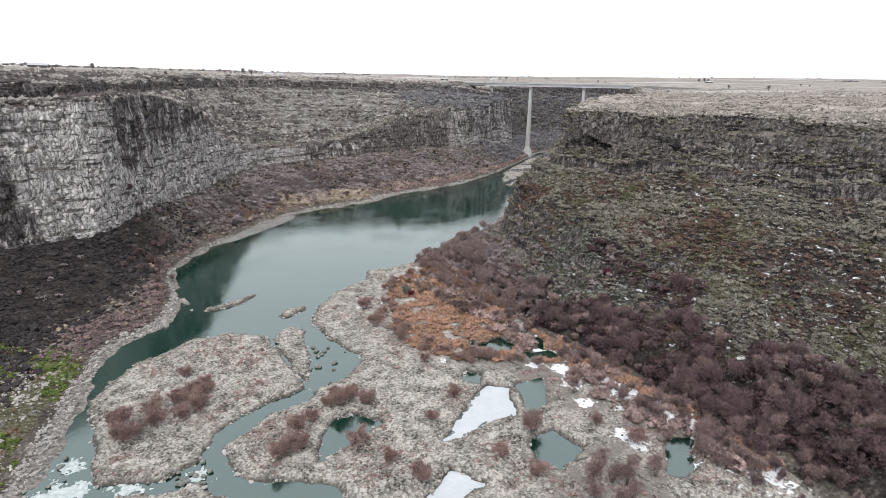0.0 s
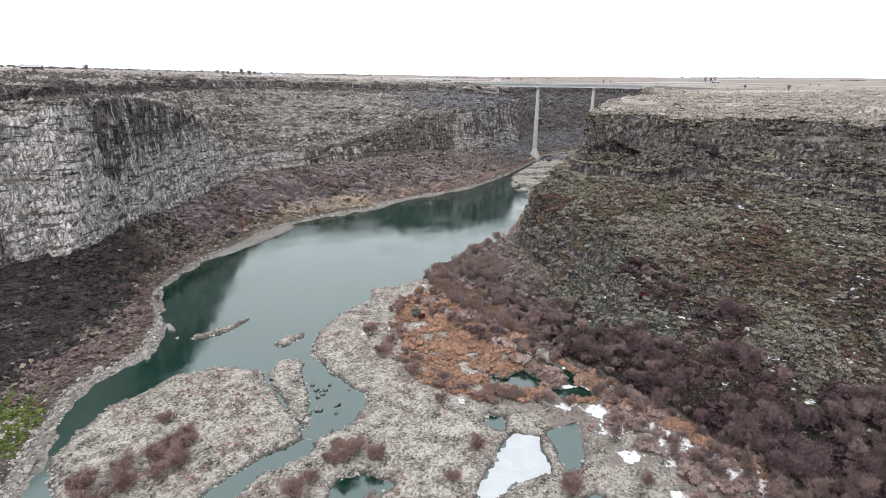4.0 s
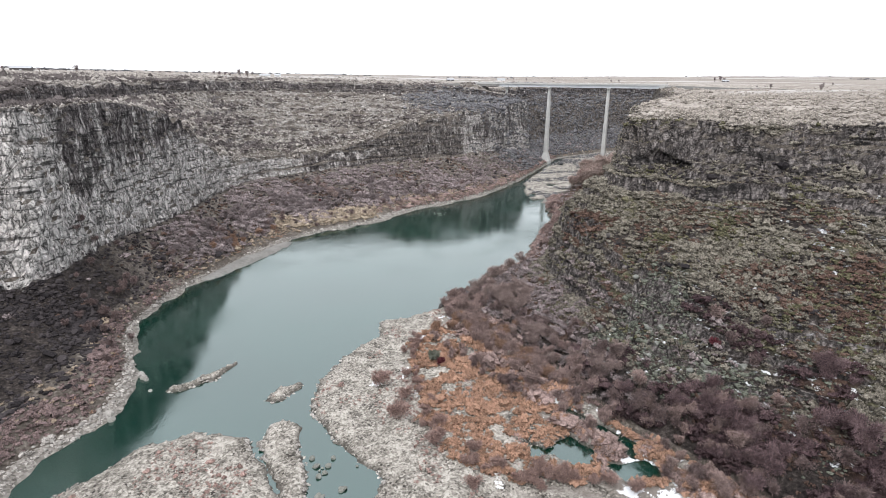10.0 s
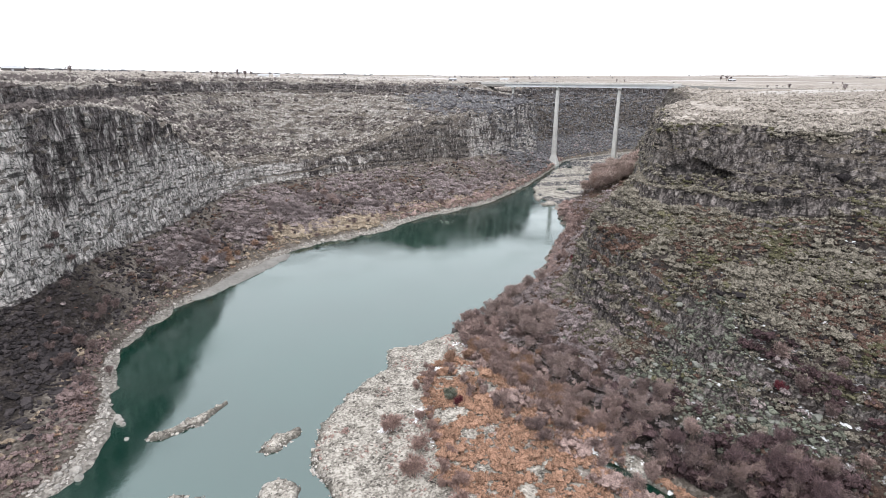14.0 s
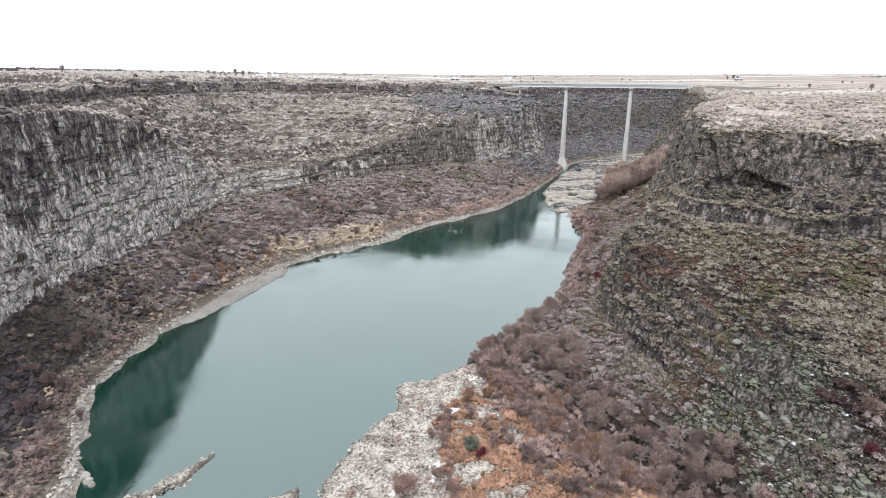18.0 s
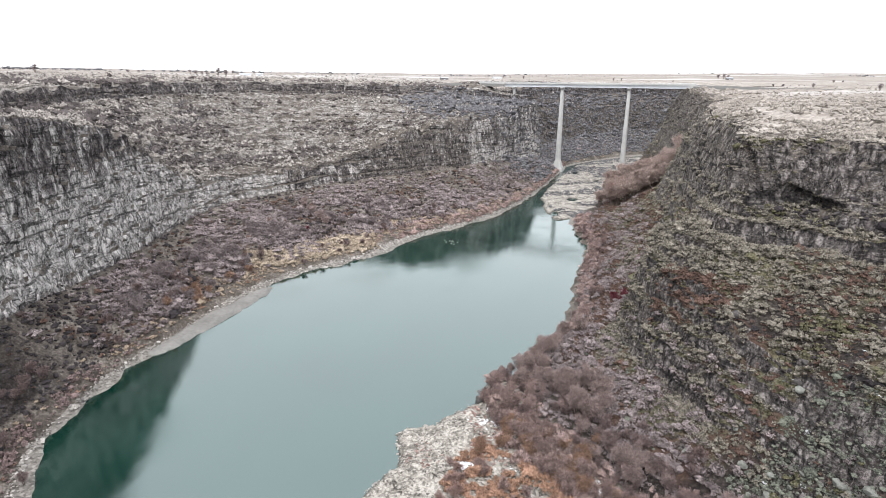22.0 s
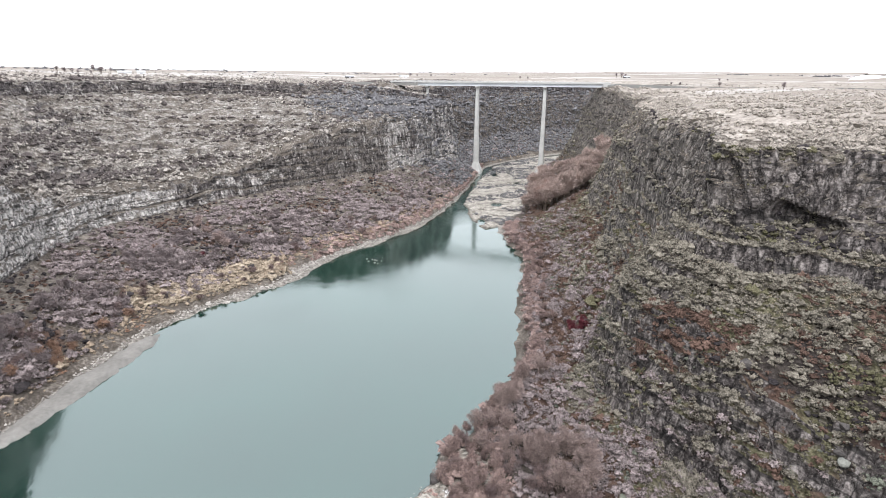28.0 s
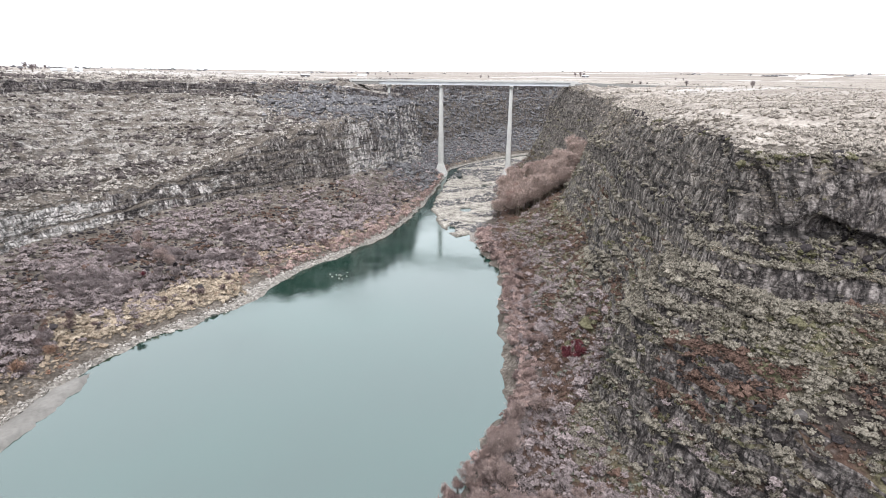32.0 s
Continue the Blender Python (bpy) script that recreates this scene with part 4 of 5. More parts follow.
# right bank: sage over the slopes and benches, russet thickets, plum thickets at the foot
p = scatter(RIGHT, rnear * window(rb, 1.7, 6.9, 0.2) * (0.25 + smooth(rpatch, -0.25, 0.3)) * (1 - 0.93 * window(rb, 5.1, 5.95)) * (1 - 0.75 * window(rb, 1.0, 2.9) * smooth(ry, 328, 352)) * (1 - russet_here) * (1 - 0.8 * plum_here) * (0.65 + 0.35 * smooth(ry, 190, 270)), 30000, 11)
rim_top = p[:, 2] > 93
stuff("rim_sagebrush", [bushes(p[rim_top], 0.68, 0.8, 9, 16)], RIMSAGE, "pale frosted sagebrush along the canyon rim", "sagebrush")
p = p[~rim_top]
close = p[:, 1] < 350
stuff("sagebrush", [bushes(p[close], 0.98, 0.9, 12, 30), bushes(p[~close], 0.95, 0.9, 10, 16)], SAGE, "grey-tan sagebrush scattered over the rocky slope", "sagebrush")
p = scatter(RIGHT, rnear * window(rb, 1.2, 4.6, 0.3) * (smooth(-rpatch, -0.08, 0.3) + 6 * russet_here + 1.2 * window(rb, 1.0, 3.0) * smooth(ry, 328, 352)), 9500, 13)
stuff("russet_brush", [bushes(p, 0.8, 0.8, 14), blades(p[::2], 0.8, 1.2, 12, 15, 0.05)], DRYBUSH, "low russet brown brush on the canyon slope", "brush")
p = scatter(RIGHT, rnear * (window(rb, 1.02, 2.0, 0.2) * (1 - smooth(ry, 200, 260)) * smooth(fbm(rx / 14, ry / 14, 2.2, 3), -0.35, 0.1) + plum_here * (rb > 1.6) * 0.2), 560, 16)
stuff("plum_thicket", [bushes(np.repeat(p, 6, 0) + r0.normal(0, 1.4, (len(p) * 6, 3)) * [1, 1, 0.4] + [0, 0, 0.7], 1.2, 0.95, 17), blades(p, 2.5, 3.6, 60, 18, 0.06)], DARKMAUVE, "dark plum bare thicket at the slope's foot", "thicket")
p = scatter(RIGHT, rnear * window(rb, 1.02, 2.7, 0.2) * smooth(ry, 190, 240) * (0.4 + smooth(fbm(rx / 15, ry / 15, 6.2, 3), -0.1, 0.3) + 1.2 * smooth(ry, 285, 300) * (1 - smooth(ry, 335, 350)) * (rb < 1.9)), 1900, 19)
stuff("mauve_thicket", [bushes(np.repeat(p, 4, 0) + r0.normal(0, 0.9, (len(p) * 4, 3)) * [1, 1, 0.4] + [0, 0, 0.3], 0.85, 0.95, 20), blades(p, 1.6, 2.5, 44, 21, 0.05)], MAUVE, "mauve bare brush between boulders", "thicket")
p = scatter(RIGHT, rnear * window(rb, 1.8, 6.2, 0.3) * (1 - 0.9 * window(rb, 5.1, 5.95)) * smooth(fbm(rx / 14, ry / 14, 12.1, 3), 0.1, 0.4), 4200, 22)
stuff("green_tufts", [bushes(p, 0.8, 0.6, 23, 24)], MOSSY, "yellow-green moss and grass tufts on ledges", "grass")
p = scatter(RIGHT, rnear * (window(rb, 3.3, 5.0, 0.3) + 0.5 * window(rb, 5.1, 6, 0.1) * (1 + smooth(ry, 320, 360))) * smooth(fbm(rx / 16, ry / 16, 15.1, 3), -0.05, 0.3), 7000, 28)
stuff("pale_tufts", [blades(p, 0.6, 0.6, 10, 29, 0.06)], PALEGRASS, "pale dry grass tufts on the ledges", "grass")
p = scatter(RIGHT, smooth(ry, 318, 335) * (1 - smooth(ry, 560, 600)) * window(rb, 1.02, 1.35, 0.05), 380, 25)
stuff("shore_thicket", [blades(p, 1.9, 3.2, 90, 26, 0.06, 0.5), bushes(np.repeat(p, 3, 0) + r0.normal(0, 0.9, (len(p) * 3, 3)) * [1, 1, 0.4] + [0, 0, 0.6], 1.0, 1.0, 27, 50)], PINK, "grey-pink willow thicket lining the right shore", "thicket")
# left bank
GOLD_ZONE = [(-48, 478), (-52, 494), (-29, 508), (0, 532), (26, 542), (30, 520), (0, 503), (-25, 486)]
gold_zone = smooth(signed(GOLD_ZONE, lx, ly) + 3 * fbm(lx / 6, ly / 6, 2.0, 3), -1, 2)
p = scatter(LEFT, lnear * (window(lb, 2.96, 4.0, 0.04) + 0.9 * window(lb, 5.0, 6.0, 0.1)) * (0.35 + smooth(lpatch, -0.2, 0.4)), 27000, 31)
stuff("sagebrush", [bushes(p, 1.0, 0.75, 32, FAR)], SAGEGREY, "grey-tan sagebrush over the stepped bench", "sagebrush")
p = scatter(LEFT, lnear * window(lb, 3.02, 5.9, 0.08) * smooth(fbm(lx / 60, ly / 60, lz / 2.2, 3), -0.08, 0.25), 24000, 45)
stuff("bench_brush", [bushes(p, 1.2, 0.8, 46, FAR)], BENCHBRUSH, "dark brush in bands along the stepped bench", "brush")
p = scatter(LEFT, smooth(lx, 20, 60) * (1 - smooth(lx, 300, 330)) * window(lb, 1.01, 1.2, 0.04), 520, 47)
stuff("shore_willows", [blades(p, 1.5, 2.6, 40, 48, 0.1), bushes(p, 1.4, 1.0, 49, 20)], PINK, "pinkish willow fringe along the far shore", "willow fringe")
p = scatter(LEFT, lnear * window(lb, 1.12, 2.0, 0.15) * smooth(lpatch, -0.3, 0.3) * (0.015 + 0.985 * smooth(ly, 350, 430)), 2300, 33)
q = scatter(LEFT, lnear * window(lb, 1.1, 1.7, 0.1) * smooth(ly, 395, 430) * (1 - gold_zone) * (0.15 + smooth(fbm(lx / 16, ly / 16, 4.2, 3), -0.1, 0.3)), 1000, 78)
stuff("mauve_brush", [bushes(q, 1.75, 0.95, 79, 80), bushes(np.repeat(p, 3, 0) + r0.normal(0, 1.0, (len(p) * 3, 3)) * [1, 1, 0.4] + [0, 0, 0.3], 1.15, 0.95, 34), blades(p, 1.6, 2.3, 24, 35, 0.08)], MAUVE, "mauve bare brush on the talus above the water", "brush")
p = scatter(LEFT, lnear * window(lb, 1.06, 1.32, 0.06) * smooth(ly, 200, 240) * (0.18 + 0.82 * smooth(ly, 350, 420)), 2000, 36)
stuff("golden_grass", [blades(p, 0.9, 1.0, 26, 37, 0.08), bushes(p, 0.8, 0.7, 38, 12)], GOLD, "dry golden grass along the river bank", "grass")
p = scatter(LEFT, window(lb, 1.04, 1.24, 0.05) * smooth(ly, 196, 225) * (1 - smooth(ly, 350, 400)) * (0.25 + smooth(fbm(lx / 12, ly / 12, 8.3, 3), -0.15, 0.2)), 1000, 86)
stuff("bank_brush", [bushes(p, 0.85, 0.85, 87, 22), blades(p[::2], 0.9, 1.3, 16, 88, 0.05)], TWIG, "brown-mauve low brush along the left bank", "brush")
p = scatter(LEFT, gold_zone * (lb > 1.02), 1500, 50)
stuff("pale_bank_grass", [blades(p, 0.9, 1.8, 34, 59, 0.08), bushes(p[::2], 1.1, 1.0, 75)], PALEGRASS, "pale golden dry grass on the river bank", "grass")
p = scatter(LEFT, lnear * window(lb, 1.04, 1.2, 0.05) * smooth(fbm(lx / 14, ly / 14, 1.7, 2), 0.0, 0.3), 200, 39)
stuff("rusty_grass", [blades(p, 1.0, 1.3, 34, 40, 0.08)], REED, "rust-orange grass clumps at the shore", "grass")
p = scatter(LEFT, lnear * window(lb, 1.2, 2.0, 0.15) * (0.06 + 0.94 * smooth(ly, 310, 380)) * (0.25 + smooth(-lpatch, 0.0, 0.4)), 1500, 41)
stuff("russet_brush", [bushes(p, 0.95, 0.7, 42)], DRYBUSH, "russet low brush on the talus", "brush")

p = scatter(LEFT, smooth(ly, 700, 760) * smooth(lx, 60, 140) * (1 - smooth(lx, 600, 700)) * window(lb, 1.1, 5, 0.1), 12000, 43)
# haze over the far wall is put into this brush's colour
stuff("slope_brush", [bushes(p, 1.7, 0.8, 44, FAR)], HAZEBRUSH, "brush covering the far canyon wall, tinted blue-grey for haze", "brush")

green_bank = smooth(ly, 120, 135) * (1 - smooth(ly, 196, 218)) * window(lb, 1.03, 1.42, 0.06)
p = scatter(LEFT, green_bank * smooth(fbm(lx / 9, ly / 9, 3.0, 3), -0.1, 0.25), 2600, 145)
stuff("bank_moss", [bushes(p, 0.6, 0.5, 146, 16)], GREENGRASS, "green moss and grass among the bank stones", "grass")

# stones
p = scatter(LEFT, green_bank * (0.2 + smooth(fbm(lx / 7, ly / 7, 6.0, 3), -0.05, 0.3)) * (1 - 0.7 * smooth(lb, 1.2, 1.6)), 1500, 147)
stone_field("bank_stones", p, 0.42, 148, PALESTONE, "pale tumbled stones beside the side channel")
p = scatter(LEFT, lnear * window(lb, 1.15, 2.05, 0.1) * (1.2 - smooth(ly, 330, 470)) * (0.3 + smooth(-lpatch, -0.1, 0.3)), 9000, 51)
stone_field("talus_stones", p, 0.75, 52, DARKSTONE, "black basalt talus blocks below the cliff")
p = scatter(LEFT, lnear * window(lb, 0.95, 1.045, 0.02), 2800, 53)
stone_field("shore_stones", p, 0.45, 54, PALESTONE, "pale rounded stones along the water's edge")
p = scatter(RIGHT, rubble_here, 2600, 71)
stone_field("lichen_rubble", p, 0.42, 72, LICHEN, "grey-green lichen-covered rubble below the knoll")
p = scatter(RIGHT, smooth(7 - np.hypot(rx - 152, ry - 439), 0, 4) + smooth(6 - np.hypot(rx - 115, ry - 361), 0, 4) + smooth(5 - np.hypot(rx - 92, ry - 297), 0, 4), 420, 73)
stone_field("lichen_rubble", p, 0.45, 74, LICHEN, "small patch of grey-green lichen rubble")
p = scatter(RIGHT, rnear * window(rb, 1.3, 3.0, 0.2) * smooth(fbm(rx / 25, ry / 25, 21.1, 3), 0.0, 0.35), 2400, 55)
stone_field("lichen_stones", p, 0.42, 56, LICHEN, "grey-green lichen-covered rubble on the slope")
p = scatter(RIGHT, rnear * (window(rb, 4.7, 5.2, 0.1) + 0.5 * window(rb, 2.8, 3.2, 0.1) + 0.25 * window(rb, 5.8, 6.2, 0.1)), 3000, 57)
stone_field("ledge_stones", p, 0.6, 58, DARKSTONE, "dark angular blocks fallen along the ledges")
r = np.random.default_rng(60)
q = r.uniform((-90, 88), (130, 330), (60000, 2))
qz, qland = bar_height(q[:, 0], q[:, 1], [BAR, ISLE, ISLET, SLIVER, KNOB, LOWER], POOLS + ICE)
edge = (qland > -0.8) & (r.random(len(q)) < np.where(qland < 1.5, 0.6, 0.16)) & (q[:, 0] < 60 + 40 * r.random(len(q)))
p = np.concatenate([q, qz[:, None]], 1)[edge][:9500]
stone_field("bar_cobbles", p, 0.28, 61, COBBLE, "pale cobbles covering the gravel bar")
rim = (np.abs(qland - 0.2) < 0.9) & (fbm(q[:, 0] / 8, q[:, 1] / 8, 5.0, 3) > 0.04) & (q[:, 0] < 50)
p = np.concatenate([q, qz[:, None]], 1)[rim][:2800]
stone_field("bar_edge_rocks", p, 0.42, 149, PALESTONE, "pale blocky rocks edging the gravel bar")

inner = (qland > 1.5) & (fbm(q[:, 0] / 11, q[:, 1] / 11, 3.3, 3) > 0.16)
p = np.concatenate([q, qz[:, None]], 1)[inner][:4200]
stuff("bar_brush", [blades(p, 0.5, 0.55, 10, 76, 0.06), bushes(p[::2], 0.45, 0.7, 77, FAR)], RUSSET, "low russet brush and dead stems over the gravel", "brush")

q2 = r.uniform((84, 96), (136, 216), (14000, 2))
strip = glide([(84, 212, 0), (98, 186, 0), (112, 160, 0), (121, 138, 0), (127, 112, 0)], np.linspace(0, 4, 120))
off = np.array([np.min(np.hypot(strip[:, 0] - u, strip[:, 1] - w)) for u, w in q2])
z2, land2 = bar_height(q2[:, 0], q2[:, 1], [BAR], POOLS + ICE)
ok = (land2 > 0.3) & (off < 5) & (fbm(q2[:, 0] / 7, q2[:, 1] / 7, 11.0, 3) > 0.0)
p = np.concatenate([q2, z2[:, None]], 1)[ok][:700]
stuff("rusty_marsh_grass", [blades(p, 0.8, 1.1, 22, 150, 0.08), bushes(p, 0.9, 0.8, 151, 16)], REED, "rusty orange grass along the slope's foot", "marsh grass")

r = np.random.default_rng(170)
q3 = r.uniform((175, 580), (440, 935), (30000, 2))
z3, land3 = bar_height(q3[:, 0], q3[:, 1], [UPSTREAM], [], 2.4)
ok = (land3 > 1.5) & (fbm(q3[:, 0] / 30, q3[:, 1] / 18, 5.0, 3) > 0.05)
p = np.concatenate([q3, z3[:, None]], 1)[ok][:2400]
stuff("flat_brush", [bushes(p, 0.8, 0.6, 171, FAR)], HAZEBRUSH, "low grey brush over the upstream gravel", "brush")

# marsh grass and snow on the bar
q = r.uniform((18, 120), (128, 300), (26000, 2))
marsh = [(28, 292), (44, 300), (60, 282), (76, 246), (86, 222), (98, 200), (118, 165), (124, 138), (112, 150), (96, 176), (80, 188), (46, 190), (30, 205), (22, 226), (27, 255)]
inside = signed(marsh, q[:, 0], q[:, 1]) + 5 * fbm(q[:, 0] / 9, q[:, 1] / 9, 1.0, 3)
qz, qland = bar_height(q[:, 0], q[:, 1], [BAR], POOLS + ICE)
ok = (inside > 0) & (qland > 0.3) & (fbm(q[:, 0] / 6, q[:, 1] / 6, 4.0, 3) > -0.12)
p = np.concatenate([q, qz[:, None]], 1)[ok][:2700]
stuff("marsh_grass", [blades(p, 0.9, 1.3, 22, 62, 0.08, 0.8), bushes(p, 1.15, 0.85, 63, 22)], REED, "orange tussocks of dead marsh grass", "marsh grass")

q = r.uniform((30, 110), (128, 345), (9000, 2))
line = glide(R_SHORE, np.linspace(1.5, 8.2, 200))
near = np.array([np.min(np.hypot(line[:, 0] - a, line[:, 1] - b)) for a, b in q])
qz, qland = bar_height(q[:, 0], q[:, 1], [BAR], POOLS + ICE)
ok = (qland > 0.5) & (near < 16 + 12 * fbm(q[:, 0] / 12, q[:, 1] / 12, 9.0, 3)) & (fbm(q[:, 0] / 9, q[:, 1] / 9, 14.0, 2) > -0.25)
p = np.concatenate([q, qz[:, None]], 1)[ok][:900]
stuff("willow_thicket", [blades(p, 1.7, 3.0, 60, 64, 0.07, 0.5), bushes(p, 1.5, 1.2, 65, 24)], PINK, "feathery pinkish willow thicket between marsh and slope", "thicket")


def far_scatter(b, count, reach, seed):
    """Random places on the open plateau behind a bank, near the eye's way."""
    r = np.random.default_rng(seed)
    g = b[0][:, b[4] - 1:]
    mid = (g[:-1, :-1] + g[1:, 1:]) / 2
    d = np.hypot(mid[..., 0] - 0, mid[..., 1] - 200)
    e0, e1 = g[1:, :-1] - g[:-1, :-1], g[:-1, 1:] - g[:-1, :-1]
    w = np.abs(e0[..., 0] * e1[..., 1] - e0[..., 1] * e1[..., 0]) * np.exp(-((d / reach) ** 2)) * (mid[..., 1] > 150)
    w = w.ravel() / w.sum()
    pick = r.choice(w.size, count, p=w)
    i, j = pick // (g.shape[1] - 1), pick % (g.shape[1] - 1)
    u, v = r.random((count, 1)), r.random((count, 1))
    return g[i, j] * (1 - u) * (1 - v) + g[i + 1, j] * u * (1 - v) + g[i, j + 1] * (1 - u) * v + g[i + 1, j + 1] * u * v


p = far_scatter(RIGHT, 10000, 420, 66)
stuff("plateau_sagebrush", [bushes(p, 0.72, 0.7, 67, FAR)], RIMSAGE, "pale sagebrush dotting the plateau", "sagebrush")
p = far_scatter(LEFT, 8000, 700, 68)
stuff("plateau_sagebrush", [bushes(p, 1.2, 0.6, 69, FAR)], SAGEGREY, "grey sagebrush dotting the plateau", "sagebrush")

r = np.random.default_rng(160)
belts = []
for i in range(46):
    b = LEFT if i % 3 else RIGHT
    g = b[0][:, b[4]:]
    row, col = int(r.integers(g.shape[0] // 3, g.shape[0] - 1)), int(r.integers(13, g.shape[1] - 1))
    a, c = g[row, col], g[row, col] + (g[min(row + 60, g.shape[0] - 1), col] - g[row, col]) * r.uniform(0.3, 1.0)
    f = r.random((int(r.integers(8, 30)), 1))
    belts.append(a * (1 - f) + c * f + r.normal(0, 6, (len(f), 3)) * [1, 1, 0])
p = np.concatenate(belts)
stuff("tree_belt", [bushes(p, 4.2, 0.9, 161, 20)], HAZEBRUSH, "grey leafless tree belts between the distant fields", "tree belt")

# ice and foam
ICEM = simple("grey_white_ice", (0.36, 0.385, 0.41), (0.48, 0.5, 0.515), 0.15, 0.35, 0.4)
FOAM = simple("white_water_foam", (0.16, 0.22, 0.22), (0.62, 0.64, 0.64), 0.8, 0.6, 0.3, 0.1)


def sheet(name, outline, z, thick, mat, gap, wob, grain=4.0):
    """A flat uneven-edged sheet inside an outline, with real thickness."""
    q = np.array(outline, float)
    xs, ys = np.arange(q[:, 0].min() - 3, q[:, 0].max() + 3, gap), np.arange(q[:, 1].min() - 3, q[:, 1].max() + 3, gap)
    x, y = np.meshgrid(xs, ys)
    d = signed(outline, x, y) + wob * fbm(x / grain, y / grain, 5.5, 3)
    zz = z + 0.03 * fbm(x / 2, y / 2, 1.5, 2) - thick * (1 - smooth(d, -0.2, 0.35))
    f = grid_faces(len(ys), len(xs))
    keep = (d.ravel()[f] > -0.4).all(1)
    used, inv = np.unique(f[keep], return_inverse=True)
    return new(name, mesh_of(name, np.stack([x, y, zz], 2).reshape(-1, 3)[used], inv.reshape(-1, 4), mat))


for outline in ICE:
    tagged(sheet("ice_sheet", outline, 0.16, 0.3, ICEM, 0.4, 3.2), "smooth grey-white ice sheet over a shallow pool", "ice")
for outline in ([(-84, 128), (-80, 136), (-72, 137), (-68, 132), (-74, 126)], [(-64, 133), (-58, 134), (-52, 131), (-58, 126)], [(-82, 144), (-78, 148), (-75, 143), (-79, 140)], [(-45, 133), (-40, 137), (-37, 132)]):
    tagged(sheet("rapids_foam", outline, 0.1, 0.25, FOAM, 0.22, 5.0, 1.3), "white broken water in the side channel", "foam", kind="stuff")


# ---- shrubs and trees one can count ----
def shrub_kind(name, seed, height, radius, count, mat, category, label, width=0.09, tall_trunk=0.0):
    """A many-stemmed bare shrub: stems from one foot and a haze of fine twigs."""
    r = np.random.default_rng(seed)
    bm = bmesh.new()
    tips = []
    for i in range(9):
        a, lean = r.uniform(0, 6.28), r.uniform(0.15, 0.75) * radius
        foot = Vector((math.cos(a) * 0.25, math.sin(a) * 0.25, -0.3))
        mid = Vector((math.cos(a) * lean * 0.4, math.sin(a) * lean * 0.4, height * (0.35 + tall_trunk)))
        tip = Vector((math.cos(a + 0.3) * lean, math.sin(a + 0.3) * lean, height * r.uniform(0.7, 0.95)))
        chain, rad = [foot, mid, tip], [0.05 + 0.05 * height * tall_trunk, 0.03, 0.01]
        rings = []
        for c, w in zip(chain, rad):
            rings.append([bm.verts.new(c + Vector((math.cos(k * 1.571), math.sin(k * 1.571), 0)) * w * height / 4) for k in range(4)])
        for q0, q1 in zip(rings, rings[1:]):
            for k in range(4):
                bm.faces.new((q0[k], q0[(k + 1) % 4], q1[(k + 1) % 4], q1[k]))
        tips += [mid.lerp(tip, f) for f in (0.1, 0.4, 0.7, 1.0)]
    root = part(name, bm, BARK, None, label)
    tagged(root, category=category)
    puffs = np.array([tuple(v) for v in tips[1::2]])
    n = count // len(puffs)
    d = r.normal(size=(len(puffs), n, 3))
    d[..., 2] += 0.45
    d /= np.linalg.norm(d, axis=2)[..., None]
    reach = radius * r.uniform(0.3, 0.52, (len(puffs), 1, 1))
    foot = puffs[:, None, :] + d * reach * r.uniform(0.2, 0.75, (len(puffs), n, 1))
    d = d + r.normal(0, 0.28, d.shape) + [0, 0, 0.25]
    length = reach * r.uniform(0.28, 0.62, (len(puffs), n, 1))
    side = np.cross(d, r.normal(size=d.shape))
    side *= width * r.uniform(0.5, 1.1, (len(puffs), n, 1)) / (np.linalg.norm(side, axis=2)[..., None] + 1e-9)
    v = np.stack([foot - side, foot + side, foot + d * length], 2).reshape(-1, 3)
    t = np.repeat((r.random((len(puffs), 1)) * 0.5 + 0.5 * r.random((len(puffs), n))).ravel(), 3)
    twigs = new("crown", mesh_of("crown", v, np.arange(len(v)).reshape(-1, 3), mat, dict(tone=t)))
    twigs.parent = root
    return root


def ground_at(xy, banks=True):
    """Height of the bar or the banks under a place."""
    x, y = np.array([xy[0]]), np.array([xy[1]])
    best = bar_height(x, y, [BAR, ISLE, ISLET], POOLS + ICE)[0][0] if y[0] < 345 else -9
    for b in (LEFT, RIGHT):
        d = (b[6]["x"] - xy[0]) ** 2 + (b[6]["y"] - xy[1]) ** 2
        k = np.unravel_index(np.argmin(d), d.shape)
        if d[k] < 16:
            best = max(best, b[6]["z"][k])
    return best


def plant(kinds, places, group, seed, low=0.75, high=1.3):
    r = np.random.default_rng(seed)
    first = {}
    for i, (x, y) in enumerate(places):
        k = kinds[int(r.integers(len(kinds)))]
        s = r.uniform(low, high)
        low_z = ground_at((x, y))
        if low_z < 0.2:
            continue
        m = pose(x, y, low_z, 0, 0, r.uniform(0, 360))
        if id(k) not in first:
            first[id(k)] = ob = k
            ob.matrix_basis = m
        else:
            ob = copy_thing(k, m)
        ob.scale = (s, s, s * r.uniform(0.85, 1.15))
        tagged(ob, group=group)


